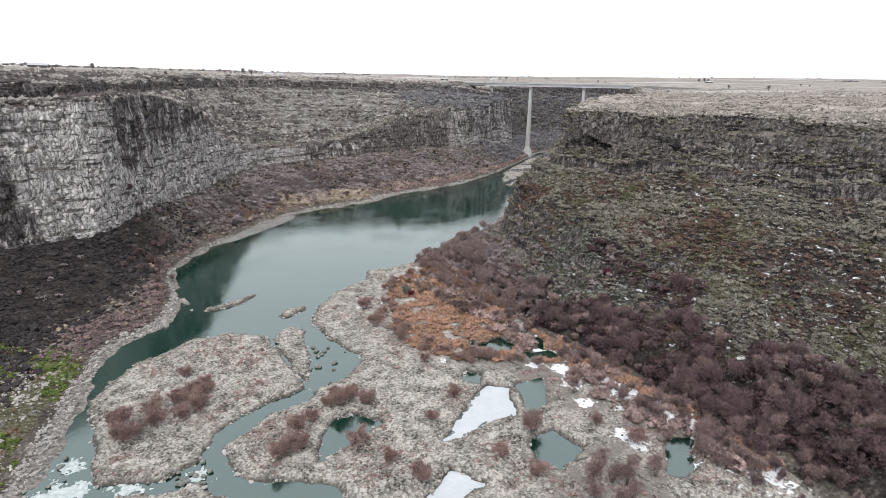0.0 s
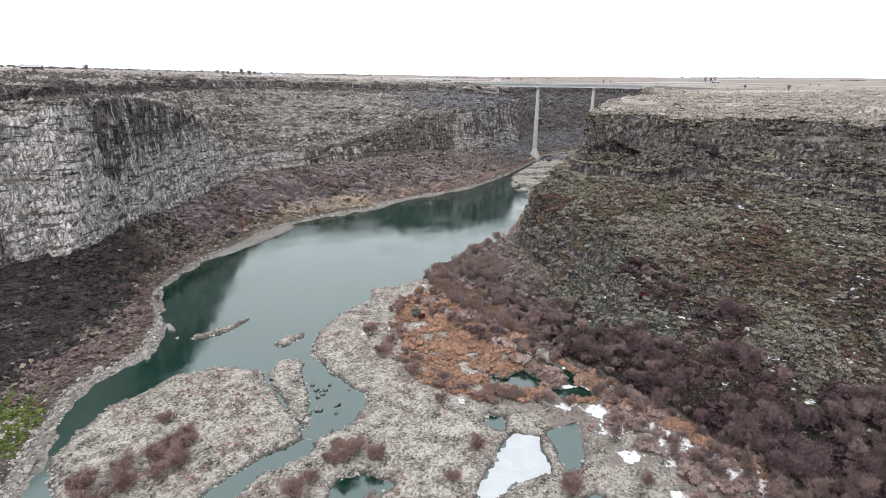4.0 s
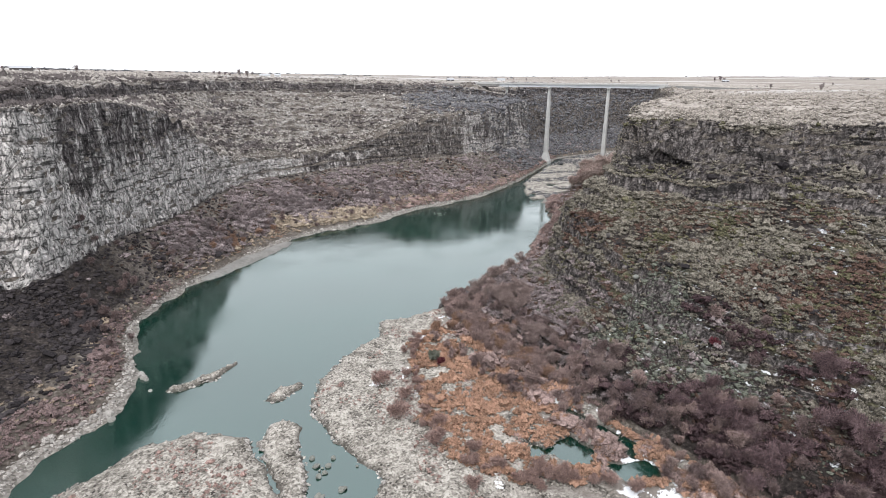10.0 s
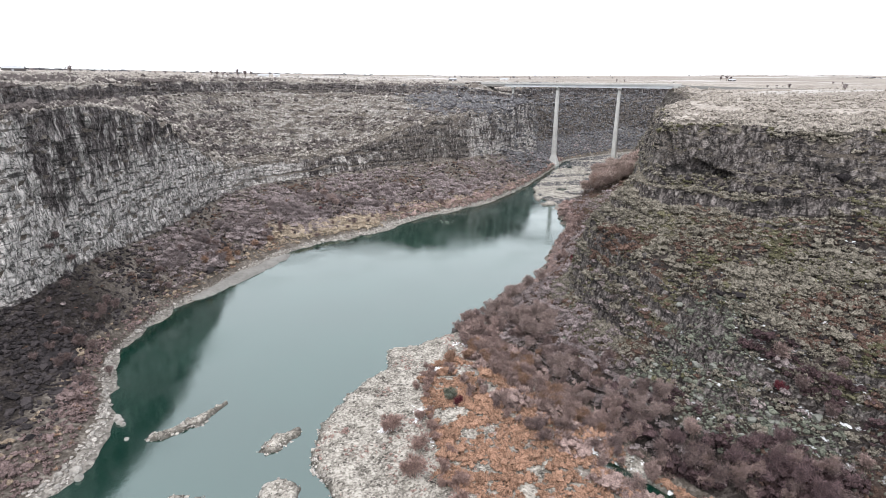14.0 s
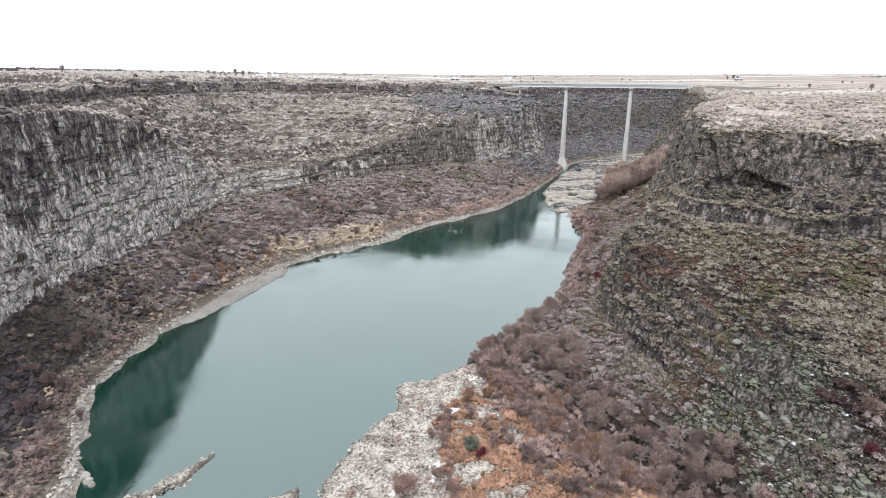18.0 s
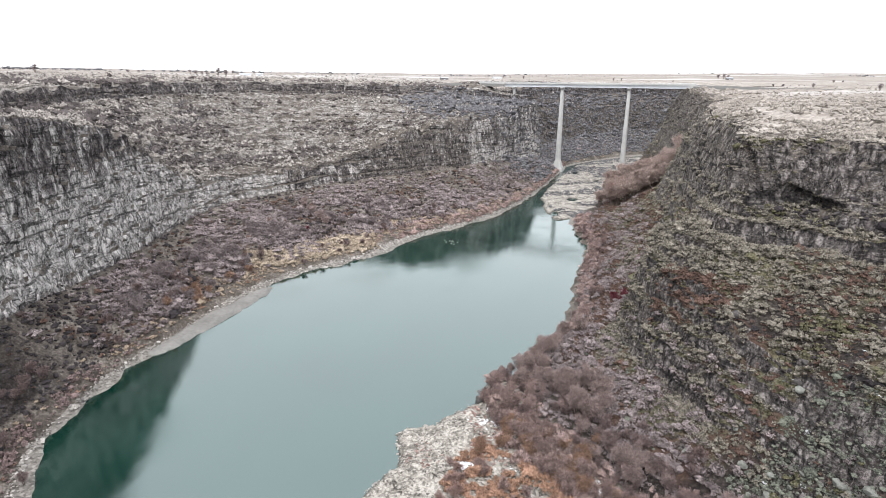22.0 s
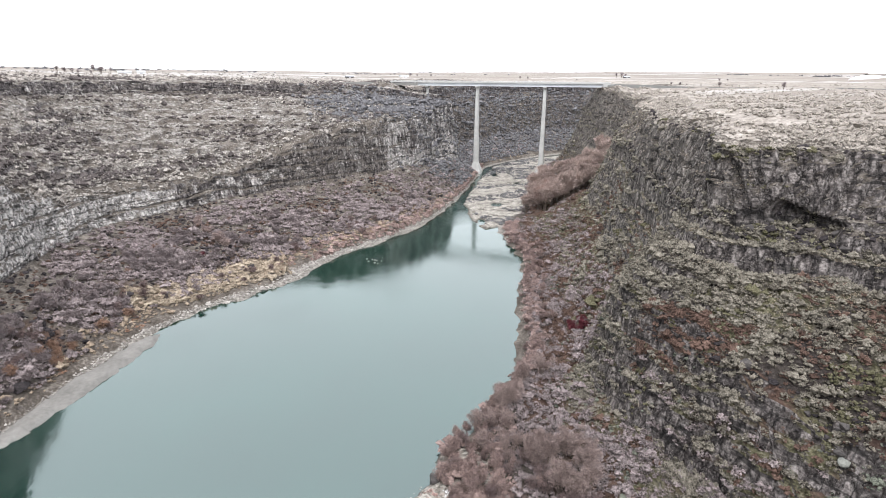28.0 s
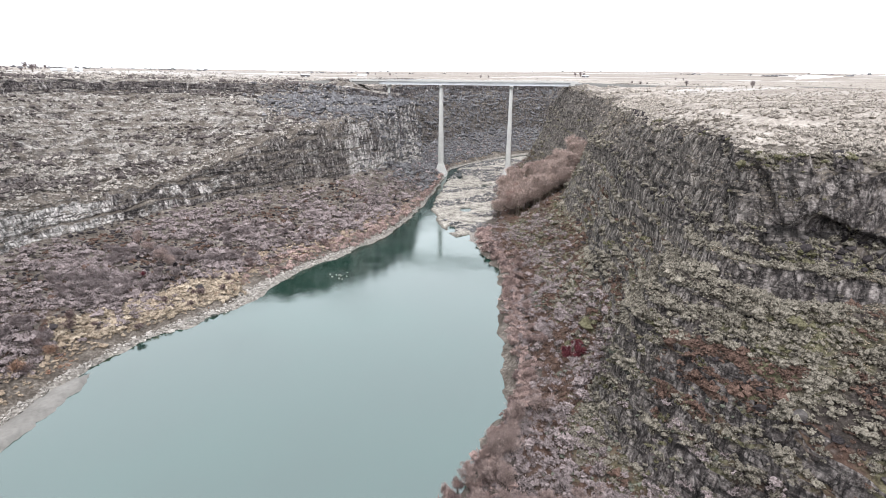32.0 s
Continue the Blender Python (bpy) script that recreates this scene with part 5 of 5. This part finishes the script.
willows = [shrub_kind("willow_shrub", 70 + i, 4.2, 2.5, 1600, PINK, "willow", "feathery pinkish bare willow shrub on the river bank", 0.06) for i in range(4)]
mauves = [shrub_kind("bare_shrub", 80 + i, 3.4, 2.4, 1600, TWIG, "shrub", "dense grey-mauve bare shrub beside the river", 0.06) for i in range(3)]
plums = [shrub_kind("plum_shrub", 85 + i, 3.6, 2.9, 2200, PLUM, "shrub", "dark plum bare shrub at the slope's foot", 0.055) for i in range(3)]
domes = [shrub_kind("round_shrub", 185 + i, 3.0, 3.0, 1600, MAUVE, "shrub", "rounded grey-mauve bare shrub on the talus", 0.075) for i in range(3)]
tall = [shrub_kind("willow_tree", 190 + i, 6.2, 3.6, 1900, GREYPINK, "willow", "tall feathery grey-pink bare willow at the water's edge", 0.075) for i in range(3)]
amber = [shrub_kind("amber_willow", 194 + i, 4.4, 3.0, 1600, AMBER, "willow", "orange-brown bare willow at the marsh edge", 0.08) for i in range(2)]
reds = [shrub_kind("dogwood_shrub", 90 + i, 2.6, 2.2, 1000, CRIMSON, "shrub", "deep crimson dogwood shrub") for i in range(2)]
rusts = [shrub_kind("bar_shrub", 95 + i, 2.8, 2.6, 1700, RUSSET, "shrub", "russet bare shrub growing from the gravel") for i in range(3)]
poplars = [shrub_kind("bare_tree", 105, 10.0, 5.0, 3600, RUSSET, "tree", "leafless russet cottonwood tree near the bridge", 0.13, 0.1)] + [shrub_kind("bare_tree", 100 + i, 11.0, 5.5, 4200, POPLAR, "tree", "leafless greyish pink cottonwood tree near the bridge", 0.13, 0.1) for i in range(3)]

p = scatter(RIGHT, rnear * (window(rb, 1.0, 2.0, 0.15) * (1 - smooth(ry, 215, 250)) * (0.3 + smooth(fbm(rx / 14, ry / 14, 2.2, 3), -0.3, 0.15)) + 0.45 * plum_here * (rb > 1.6)), 200, 181)
plant(plums * 2 + mauves + willows[:2], [tuple(q[:2]) for q in p], "shrubs in the plum thicket", 182, 0.8, 1.7)
p = scatter(LEFT, lnear * window(lb, 1.12, 1.8, 0.15) * smooth(ly, 375, 430) * (1 - smooth(ly, 560, 620)) * (1 - gold_zone) * (0.2 + smooth(fbm(lx / 16, ly / 16, 4.2, 3), -0.15, 0.2)), 190, 183)
plant(domes, [tuple(q[:2]) for q in p], "rounded shrubs on the talus", 184, 0.7, 1.4)
r = np.random.default_rng(110)
foot_line = glide(R_SHORE, np.linspace(1.6, 8.2, 400))
ring = []
for i in range(270):
    q = foot_line[int(r.integers(400))]
    ring.append((q[0] + r.uniform(-13, 10), q[1] + r.uniform(-5, 5)))
plant(willows, ring[:165], "willows along the marsh", 111, 0.7, 1.3)
plant(mauves, ring[165:], "shrubs along the slope's foot", 112, 0.7, 1.25)
bank_line = glide(R_SHORE, np.linspace(7.4, 13.2, 300))
more = []
for i in range(75):
    q = bank_line[int(r.integers(300))]
    more.append((q[0] + r.uniform(1.0, 12), q[1] - r.uniform(0, 6)))
plant(willows, more[:55], "willows along the right shore", 113, 0.7, 1.35)
plant(mauves, more[55:], "shrubs along the right shore", 114, 0.8, 1.3)
plant(rusts, [(-50, 192), (-51, 188), (-49, 184), (-53, 178), (-56, 176), (-50, 176), (-66, 152), (-63, 155), (-60, 160), (-47, 180), (-17, 139), (-13, 141), (2, 166), (4, 168), (0, 163), (-62, 168), (-70, 160), (-55, 172), (-58, 192), (-52, 164), (-76, 150), (-48, 168), (-18, 137), (-14, 150), (-10, 156), (-4, 163), (-2, 167), (9, 163), (5, 140), (40, 163), (44, 150), (30, 150), (14, 130),
              (62, 140), (48, 128), (20, 240), (16, 226), (12, 250), (26, 212), (33, 190), (22, 120), (56, 118), (84, 140), (92, 128), (72, 186), (60, 190), (88, 168)], "shrubs on the gravel bar", 115, 1.0, 1.9)


def along(points, count, wide, seed):
    """Places strewn along a line on the ground."""
    r = np.random.default_rng(seed)
    q = glide([(*a, 0) for a in points], r.uniform(0, len(points) - 1, count))
    return [(a[0] + r.normal(0, wide), a[1] + r.normal(0, wide)) for a in q]


plant(willows, along([(35, 288), (43, 272), (52, 254), (60, 240), (66, 228)], 34, 2.6, 121), "willows in the marsh", 122, 0.6, 1.1)
plant(mauves, along([(47, 262), (54, 250), (60, 238)], 12, 2.5, 123), "willows in the marsh", 124, 0.7, 1.1)
plant(rusts, along([(30, 284), (25, 262), (26, 240), (28, 222), (38, 200), (56, 190), (80, 182)], 40, 2.4, 125), "shrubs at the marsh edge", 126, 0.6, 1.2)
plant(willows, [(70, 108), (76, 112), (82, 106), (66, 116), (74, 102), (90, 112), (96, 118), (84, 115), (78, 104), (70, 112), (75, 117), (68, 106), (80, 110), (110, 118), (112, 112), (106, 122), (114, 128), (102, 128), (98, 150), (84, 160)], "shrubs at the lower bar", 116, 1.1, 1.8)
plant(reds, [(125, 368), (128, 371), (123, 371), (127, 367), (130, 374), (125, 373), (36, 262), (122, 216), (-20, 540)], "crimson shrubs", 117, 0.9, 1.25)
plant(willows, along([(184, 560), (190, 590), (200, 620), (214, 645)], 36, 5, 127), "willows on the upstream point", 128, 0.8, 1.5)
plant(tall, along([(96, 358), (82, 345), (68, 330), (76, 316), (84, 304), (74, 296)], 54, 3.4, 195), "tall willows on the shore", 196, 0.7, 1.3)
plant(amber, along([(50, 306), (58, 294), (44, 290), (62, 280), (70, 284), (66, 264), (80, 240)], 46, 3.2, 197), "amber willows in the marsh", 198, 0.7, 1.25)
plant(tall, along([(72, 284), (80, 268), (86, 250), (94, 232)], 30, 3.0, 199), "tall willows in the marsh", 200, 0.6, 1.0)
plant(willows, along([(57, 318), (58, 296), (62, 274), (70, 252), (80, 238)], 60, 4.0, 203), "willows in the marsh", 204, 0.9, 1.5)
plant(mauves, along([(72, 312), (78, 286), (86, 262), (96, 236)], 50, 4.0, 205), "shrubs along the slope's foot", 206, 0.8, 1.4)
plant(tall, [(-22, 577), (-17, 568), (-10, 556), (-6, 552)], "willows on the left bank", 201, 1.0, 1.35)
plant(amber, [(-70, 434), (-72, 438), (-66, 440), (-75, 431), (-69, 429), (-58, 458), (-50, 470), (-80, 417)], "amber willows on the left bank", 202, 0.8, 1.2)
round_bush = shrub_kind("round_bush", 129, 3.6, 3.0, 2400, GREENGREY, "bush", "dense round grey-green bush in the marsh", 0.12)
plant([round_bush], [(34, 266)], "", 130, 1.0, 1.1)
left_line = glide(L_SHORE, np.linspace(6, 16.5, 400))
side = []
for i in range(70):
    q = left_line[int(r.integers(400))]
    side.append((q[0] - r.uniform(5, 26), q[1] + r.uniform(2, 18)))
plant(mauves, side, "shrubs on the left bank", 118, 0.7, 1.3)
grove = [(240, 590), (250, 640), (282, 690), (305, 722), (347, 704), (337, 650), (307, 606), (266, 580)]
r = np.random.default_rng(119)
q = r.uniform((232, 574), (352, 726), (400, 2))
q = q[signed(grove, q[:, 0], q[:, 1]) + r.normal(0, 5, 400) > 1]
plant(poplars[:1] + poplars[1:] * 3, [tuple(a) for a in q[:80]], "cottonwoods below the bridge", 119, 1.0, 1.9)


# ---- boulders one can count ----
def boulder_mesh(seed, flatness):
    r = np.random.default_rng(seed)
    bm = bmesh.new()
    bmesh.ops.create_icosphere(bm, subdivisions=2, radius=1.0)
    cuts = [(Vector(r.normal(size=3)).normalized(), r.uniform(0.55, 0.85)) for _ in range(7)]
    for w in bm.verts:
        c = w.co.copy()
        for d, k in cuts:
            over = c.dot(d) - k
            if over > 0:
                c -= d * over
        w.co = Vector((c.x * 1.25, c.y, c.z * flatness))
    me = bpy.data.meshes.new("boulder")
    bm.to_mesh(me)
    bm.free()
    return me


def boulders(places, sizes, mat, group, label, seed):
    r = np.random.default_rng(seed)
    kinds = [boulder_mesh(seed + i, 0.65 + 0.12 * i) for i in range(4)]
    for me in kinds:
        me.materials.append(mat)
    for (x, y, z), size in zip(places, sizes):
        ob = new("boulder", kinds[int(r.integers(4))])
        ob.matrix_world = pose(x, y, z + 0.25 * size, r.uniform(-8, 8), r.uniform(-8, 8), r.uniform(0, 360)) @ Matrix.Diagonal((size, size, size, 1))
        tagged(ob, label, "boulder", group)


WHITESTONE = simple("pale_boulder_stone", (0.12, 0.11, 0.1), (0.4, 0.38, 0.355), 0.35, 0.9, 0.2, 0.12)
MOSSROCK = simple("lichen_boulder_stone", (0.07, 0.072, 0.064), (0.26, 0.265, 0.24), 0.5, 0.92, 0.15, 0.15)
BASALT = simple("basalt_boulder_stone", (0.02, 0.018, 0.019), (0.11, 0.1, 0.096), 0.5, 0.9, 0.2, 0.15)
r = np.random.default_rng(130)
p = scatter(LEFT, lnear * window(lb, 0.93, 1.05, 0.02) * (1 - smooth(ly, 330, 420)), 100, 131)
boulders(p, r.uniform(0.35, 0.95, 100), WHITESTONE, "boulders along the left shore", "pale weathered boulder at the water's edge", 132)
boulders([(-77.5, 272, 0.1), (-79, 274, 0.3), (-76, 270.5, 0), (-81, 247, 0.2), (-79, 244, 0.1), (-84, 250, 0.3), (-72, 262, 0)], [1.3, 1.5, 1.0, 1.7, 1.3, 1.2, 0.8], WHITESTONE, "boulders along the left shore", "large pale boulder jutting into the river", 133)
boulders([(47.5, 324, 0.5)], [2.0], BASALT, "", "dark rounded boulder on the gravel point", 134)
p = np.array([(-42 + 4 * r.normal(), 131 + 4 * r.normal(), 0.2) for _ in range(22)] + [(-86 + 4 * r.normal(), 146 + 6 * r.normal(), 0.1) for _ in range(22)] + [(-10 + 5 * r.normal(), 205 + 7 * r.normal(), 0.05) for _ in range(26)] + [(-76 + 6 * r.normal(), 118 + 5 * r.normal(), 0.1) for _ in range(14)] + [(80 + 4 * r.normal(), 532 + 4 * r.normal(), 0.05) for _ in range(10)])
boulders(p, r.uniform(0.4, 1.0, len(p)), MOSSROCK, "boulders in the shallows", "grey wet boulder standing in shallow water", 135)
p = scatter(RIGHT, rubble_here * (rz < 26) + 0.03 * rnear * window(rb, 1.2, 2.9, 0.2) * smooth(ry, 195, 215) * (1 - smooth(ry, 300, 330)), 46, 136)
boulders(p, r.uniform(0.6, 1.5, 46), MOSSROCK, "boulders on the right slope", "pale green lichen-covered boulder on the slope", 137)
p = scatter(RIGHT, rnear * (window(rb, 4.6, 5.15, 0.1) + 0.5 * window(rb, 2.7, 3.15, 0.05)) * smooth(ry, 200, 240) * (1 - smooth(ry, 350, 400)), 36, 138)
boulders(p, r.uniform(0.7, 1.5, 36), BASALT, "boulders below the cliff", "dark basalt block fallen from the cliff", 139)


# ---- roads to the bridge, farms on the horizon ----
ASPHALT = simple("worn_asphalt", (0.09, 0.088, 0.085), (0.15, 0.147, 0.14), 0.3, 0.9, 0.2)
DARKWOOD = simple("dark_barn_wall", (0.05, 0.045, 0.045), (0.1, 0.09, 0.088), 0.2, 0.85, 0.2)
WHITEWALL = simple("white_shed_wall", (0.6, 0.6, 0.6), (0.75, 0.75, 0.74), 0.2, 0.7, 0.3)
ROOF = simple("grey_metal_roof", (0.28, 0.29, 0.31), (0.4, 0.41, 0.43), 0.2, 0.6, 0.4)


def plateau_z(x, y):
    best, height = 1e9, 110.0
    for b in (LEFT, RIGHT):
        g = b[0][:, b[4] - 31:]
        d = (g[..., 0] - x) ** 2 + (g[..., 1] - y) ** 2
        k = np.unravel_index(np.argmin(d), d.shape)
        if d[k] < best:
            best, height = d[k], g[k][2]
    return height


def road(start, step, count, z0):
    rows, z = [], z0
    for i in range(count):
        x, y = start[0] + step[0] * i, start[1] + step[1] * i
        z = max(z - 0.25, min(z + 0.25, plateau_z(x, y) + 0.5)) if i else z0
        nx, ny = -step[1] / 10, step[0] / 10
        rows.append([(x + nx * w, y + ny * w, z + h) for w, h in ((-9, -3.5), (-5.5, 0), (5.5, 0), (9, -3.5))])
    v = np.array(rows, float)
    me = mesh_of("road", v.reshape(-1, 3), grid_faces(count, 4), ASPHALT)
    return tagged(new("road", me), "worn grey asphalt road on a low bank", "road", kind="structure")


ax, ay = 65.0 / 79.4, -45.6 / 79.4
road((286.3 - ax * 72, 833.6 - ay * 72), (-ax * 10, -ay * 10), 40, 108.4)
road((286.3 + ax * 149, 833.6 + ay * 149), (ax * 10, ay * 10), 40, 108.4)


def barn(x, y, wide, deep, tall, turn, wall_mat, label):
    root = new("farm_building")
    root.matrix_world = pose(x, y, plateau_z(x, y) - 0.3, 0, 0, turn)
    tagged(root, label, "farm building", "farm buildings on the horizon")
    bm = bmesh.new()
    box(bm, -wide / 2, wide / 2, -deep / 2, deep / 2, 0, tall)
    part("wall", bm, wall_mat, root)
    bm = bmesh.new()
    rows = [[bm.verts.new((sx * (wide / 2 + 0.6), yy, zz)) for yy, zz in ((-deep / 2 - 0.6, tall - 0.2), (0, tall + deep * 0.28), (deep / 2 + 0.6, tall - 0.2), (deep / 2 + 0.6, tall), (0, tall + deep * 0.28 + 0.3), (-deep / 2 - 0.6, tall))] for sx in (-1, 1)]
    for k in range(6):
        bm.faces.new((rows[0][k], rows[0][(k + 1) % 6], rows[1][(k + 1) % 6], rows[1][k]))
    bm.faces.new(rows[0][::-1])
    bm.faces.new(rows[1])
    part("roof", bm, ROOF, root)
    bm = bmesh.new()
    box(bm, -2, 2, -deep / 2 - 0.15, -deep / 2 + 0.05, 0, tall * 0.7)
    part("door", bm, ROOF, root)


barn(-614, 1354, 36, 14, 6.5, 10, DARKWOOD, "long dark barn among the winter fields")
barn(-144, 1279, 20, 8, 3.5, 5, WHITEWALL, "low white shed on the plateau")
barn(-120, 1284, 12, 8, 3.5, 5, WHITEWALL, "small white shed on the plateau")
barn(446, 1657, 22, 10, 4, 0, WHITEWALL, "pale farm building beyond the bridge")
barn(283, 1556, 18, 10, 4, 0, DARKWOOD, "dark farm building beyond the bridge")
barn(1130, 1640, 18, 10, 4, -20, DARKWOOD, "dark farmhouse among trees")

horizon = [shrub_kind("horizon_tree", 140 + i, 11.0, 4.5, 900, MAUVE, "tree", "dark leafless tree standing on the horizon", 0.22, 0.0) for i in range(2)]


def plant_far(kinds, places, group):
    for i, (x, y, s) in enumerate(places):
        k = kinds[i % len(kinds)]
        m = pose(x, y, plateau_z(x, y) - 0.4, 0, 0, 77 * i)
        ob = copy_thing(k, m) if i >= len(kinds) else k
        ob.matrix_basis = m
        ob.scale = (s, s, 0.8 * s)
        tagged(ob, group=group)


plant_far(horizon, [(-455, 1204, 1.5), (-302, 1148, 0.7), (-287, 1151, 0.6), (-256, 1364, 1.0), (-246, 1366, 1.1), (-236, 1368, 1.0), (-226, 1366, 0.8), (-190, 1273, 0.7), (-177, 1274, 1.3), (483, 1722, 0.8), (500, 1712, 0.7),
                    (1106, 1656, 1.4), (1118, 1648, 1.6), (1132, 1650, 1.3), (500, 601, 0.75), (1257, 1414, 0.9), (1275, 1404, 0.7), (1223, 1171, 0.8), (-244, 1601, 1.5), (-232, 1624, 1.2), (-216, 1630, 1.0), (819, 1105, 0.7), (830, 1094, 0.8),
                    (842, 1090, 0.6), (512, 690, 0.6), (513, 1635, 0.9), (-640, 1340, 1.0), (-590, 1372, 0.9), (700, 1500, 0.8), (716, 1490, 0.7)], "trees on the horizon")
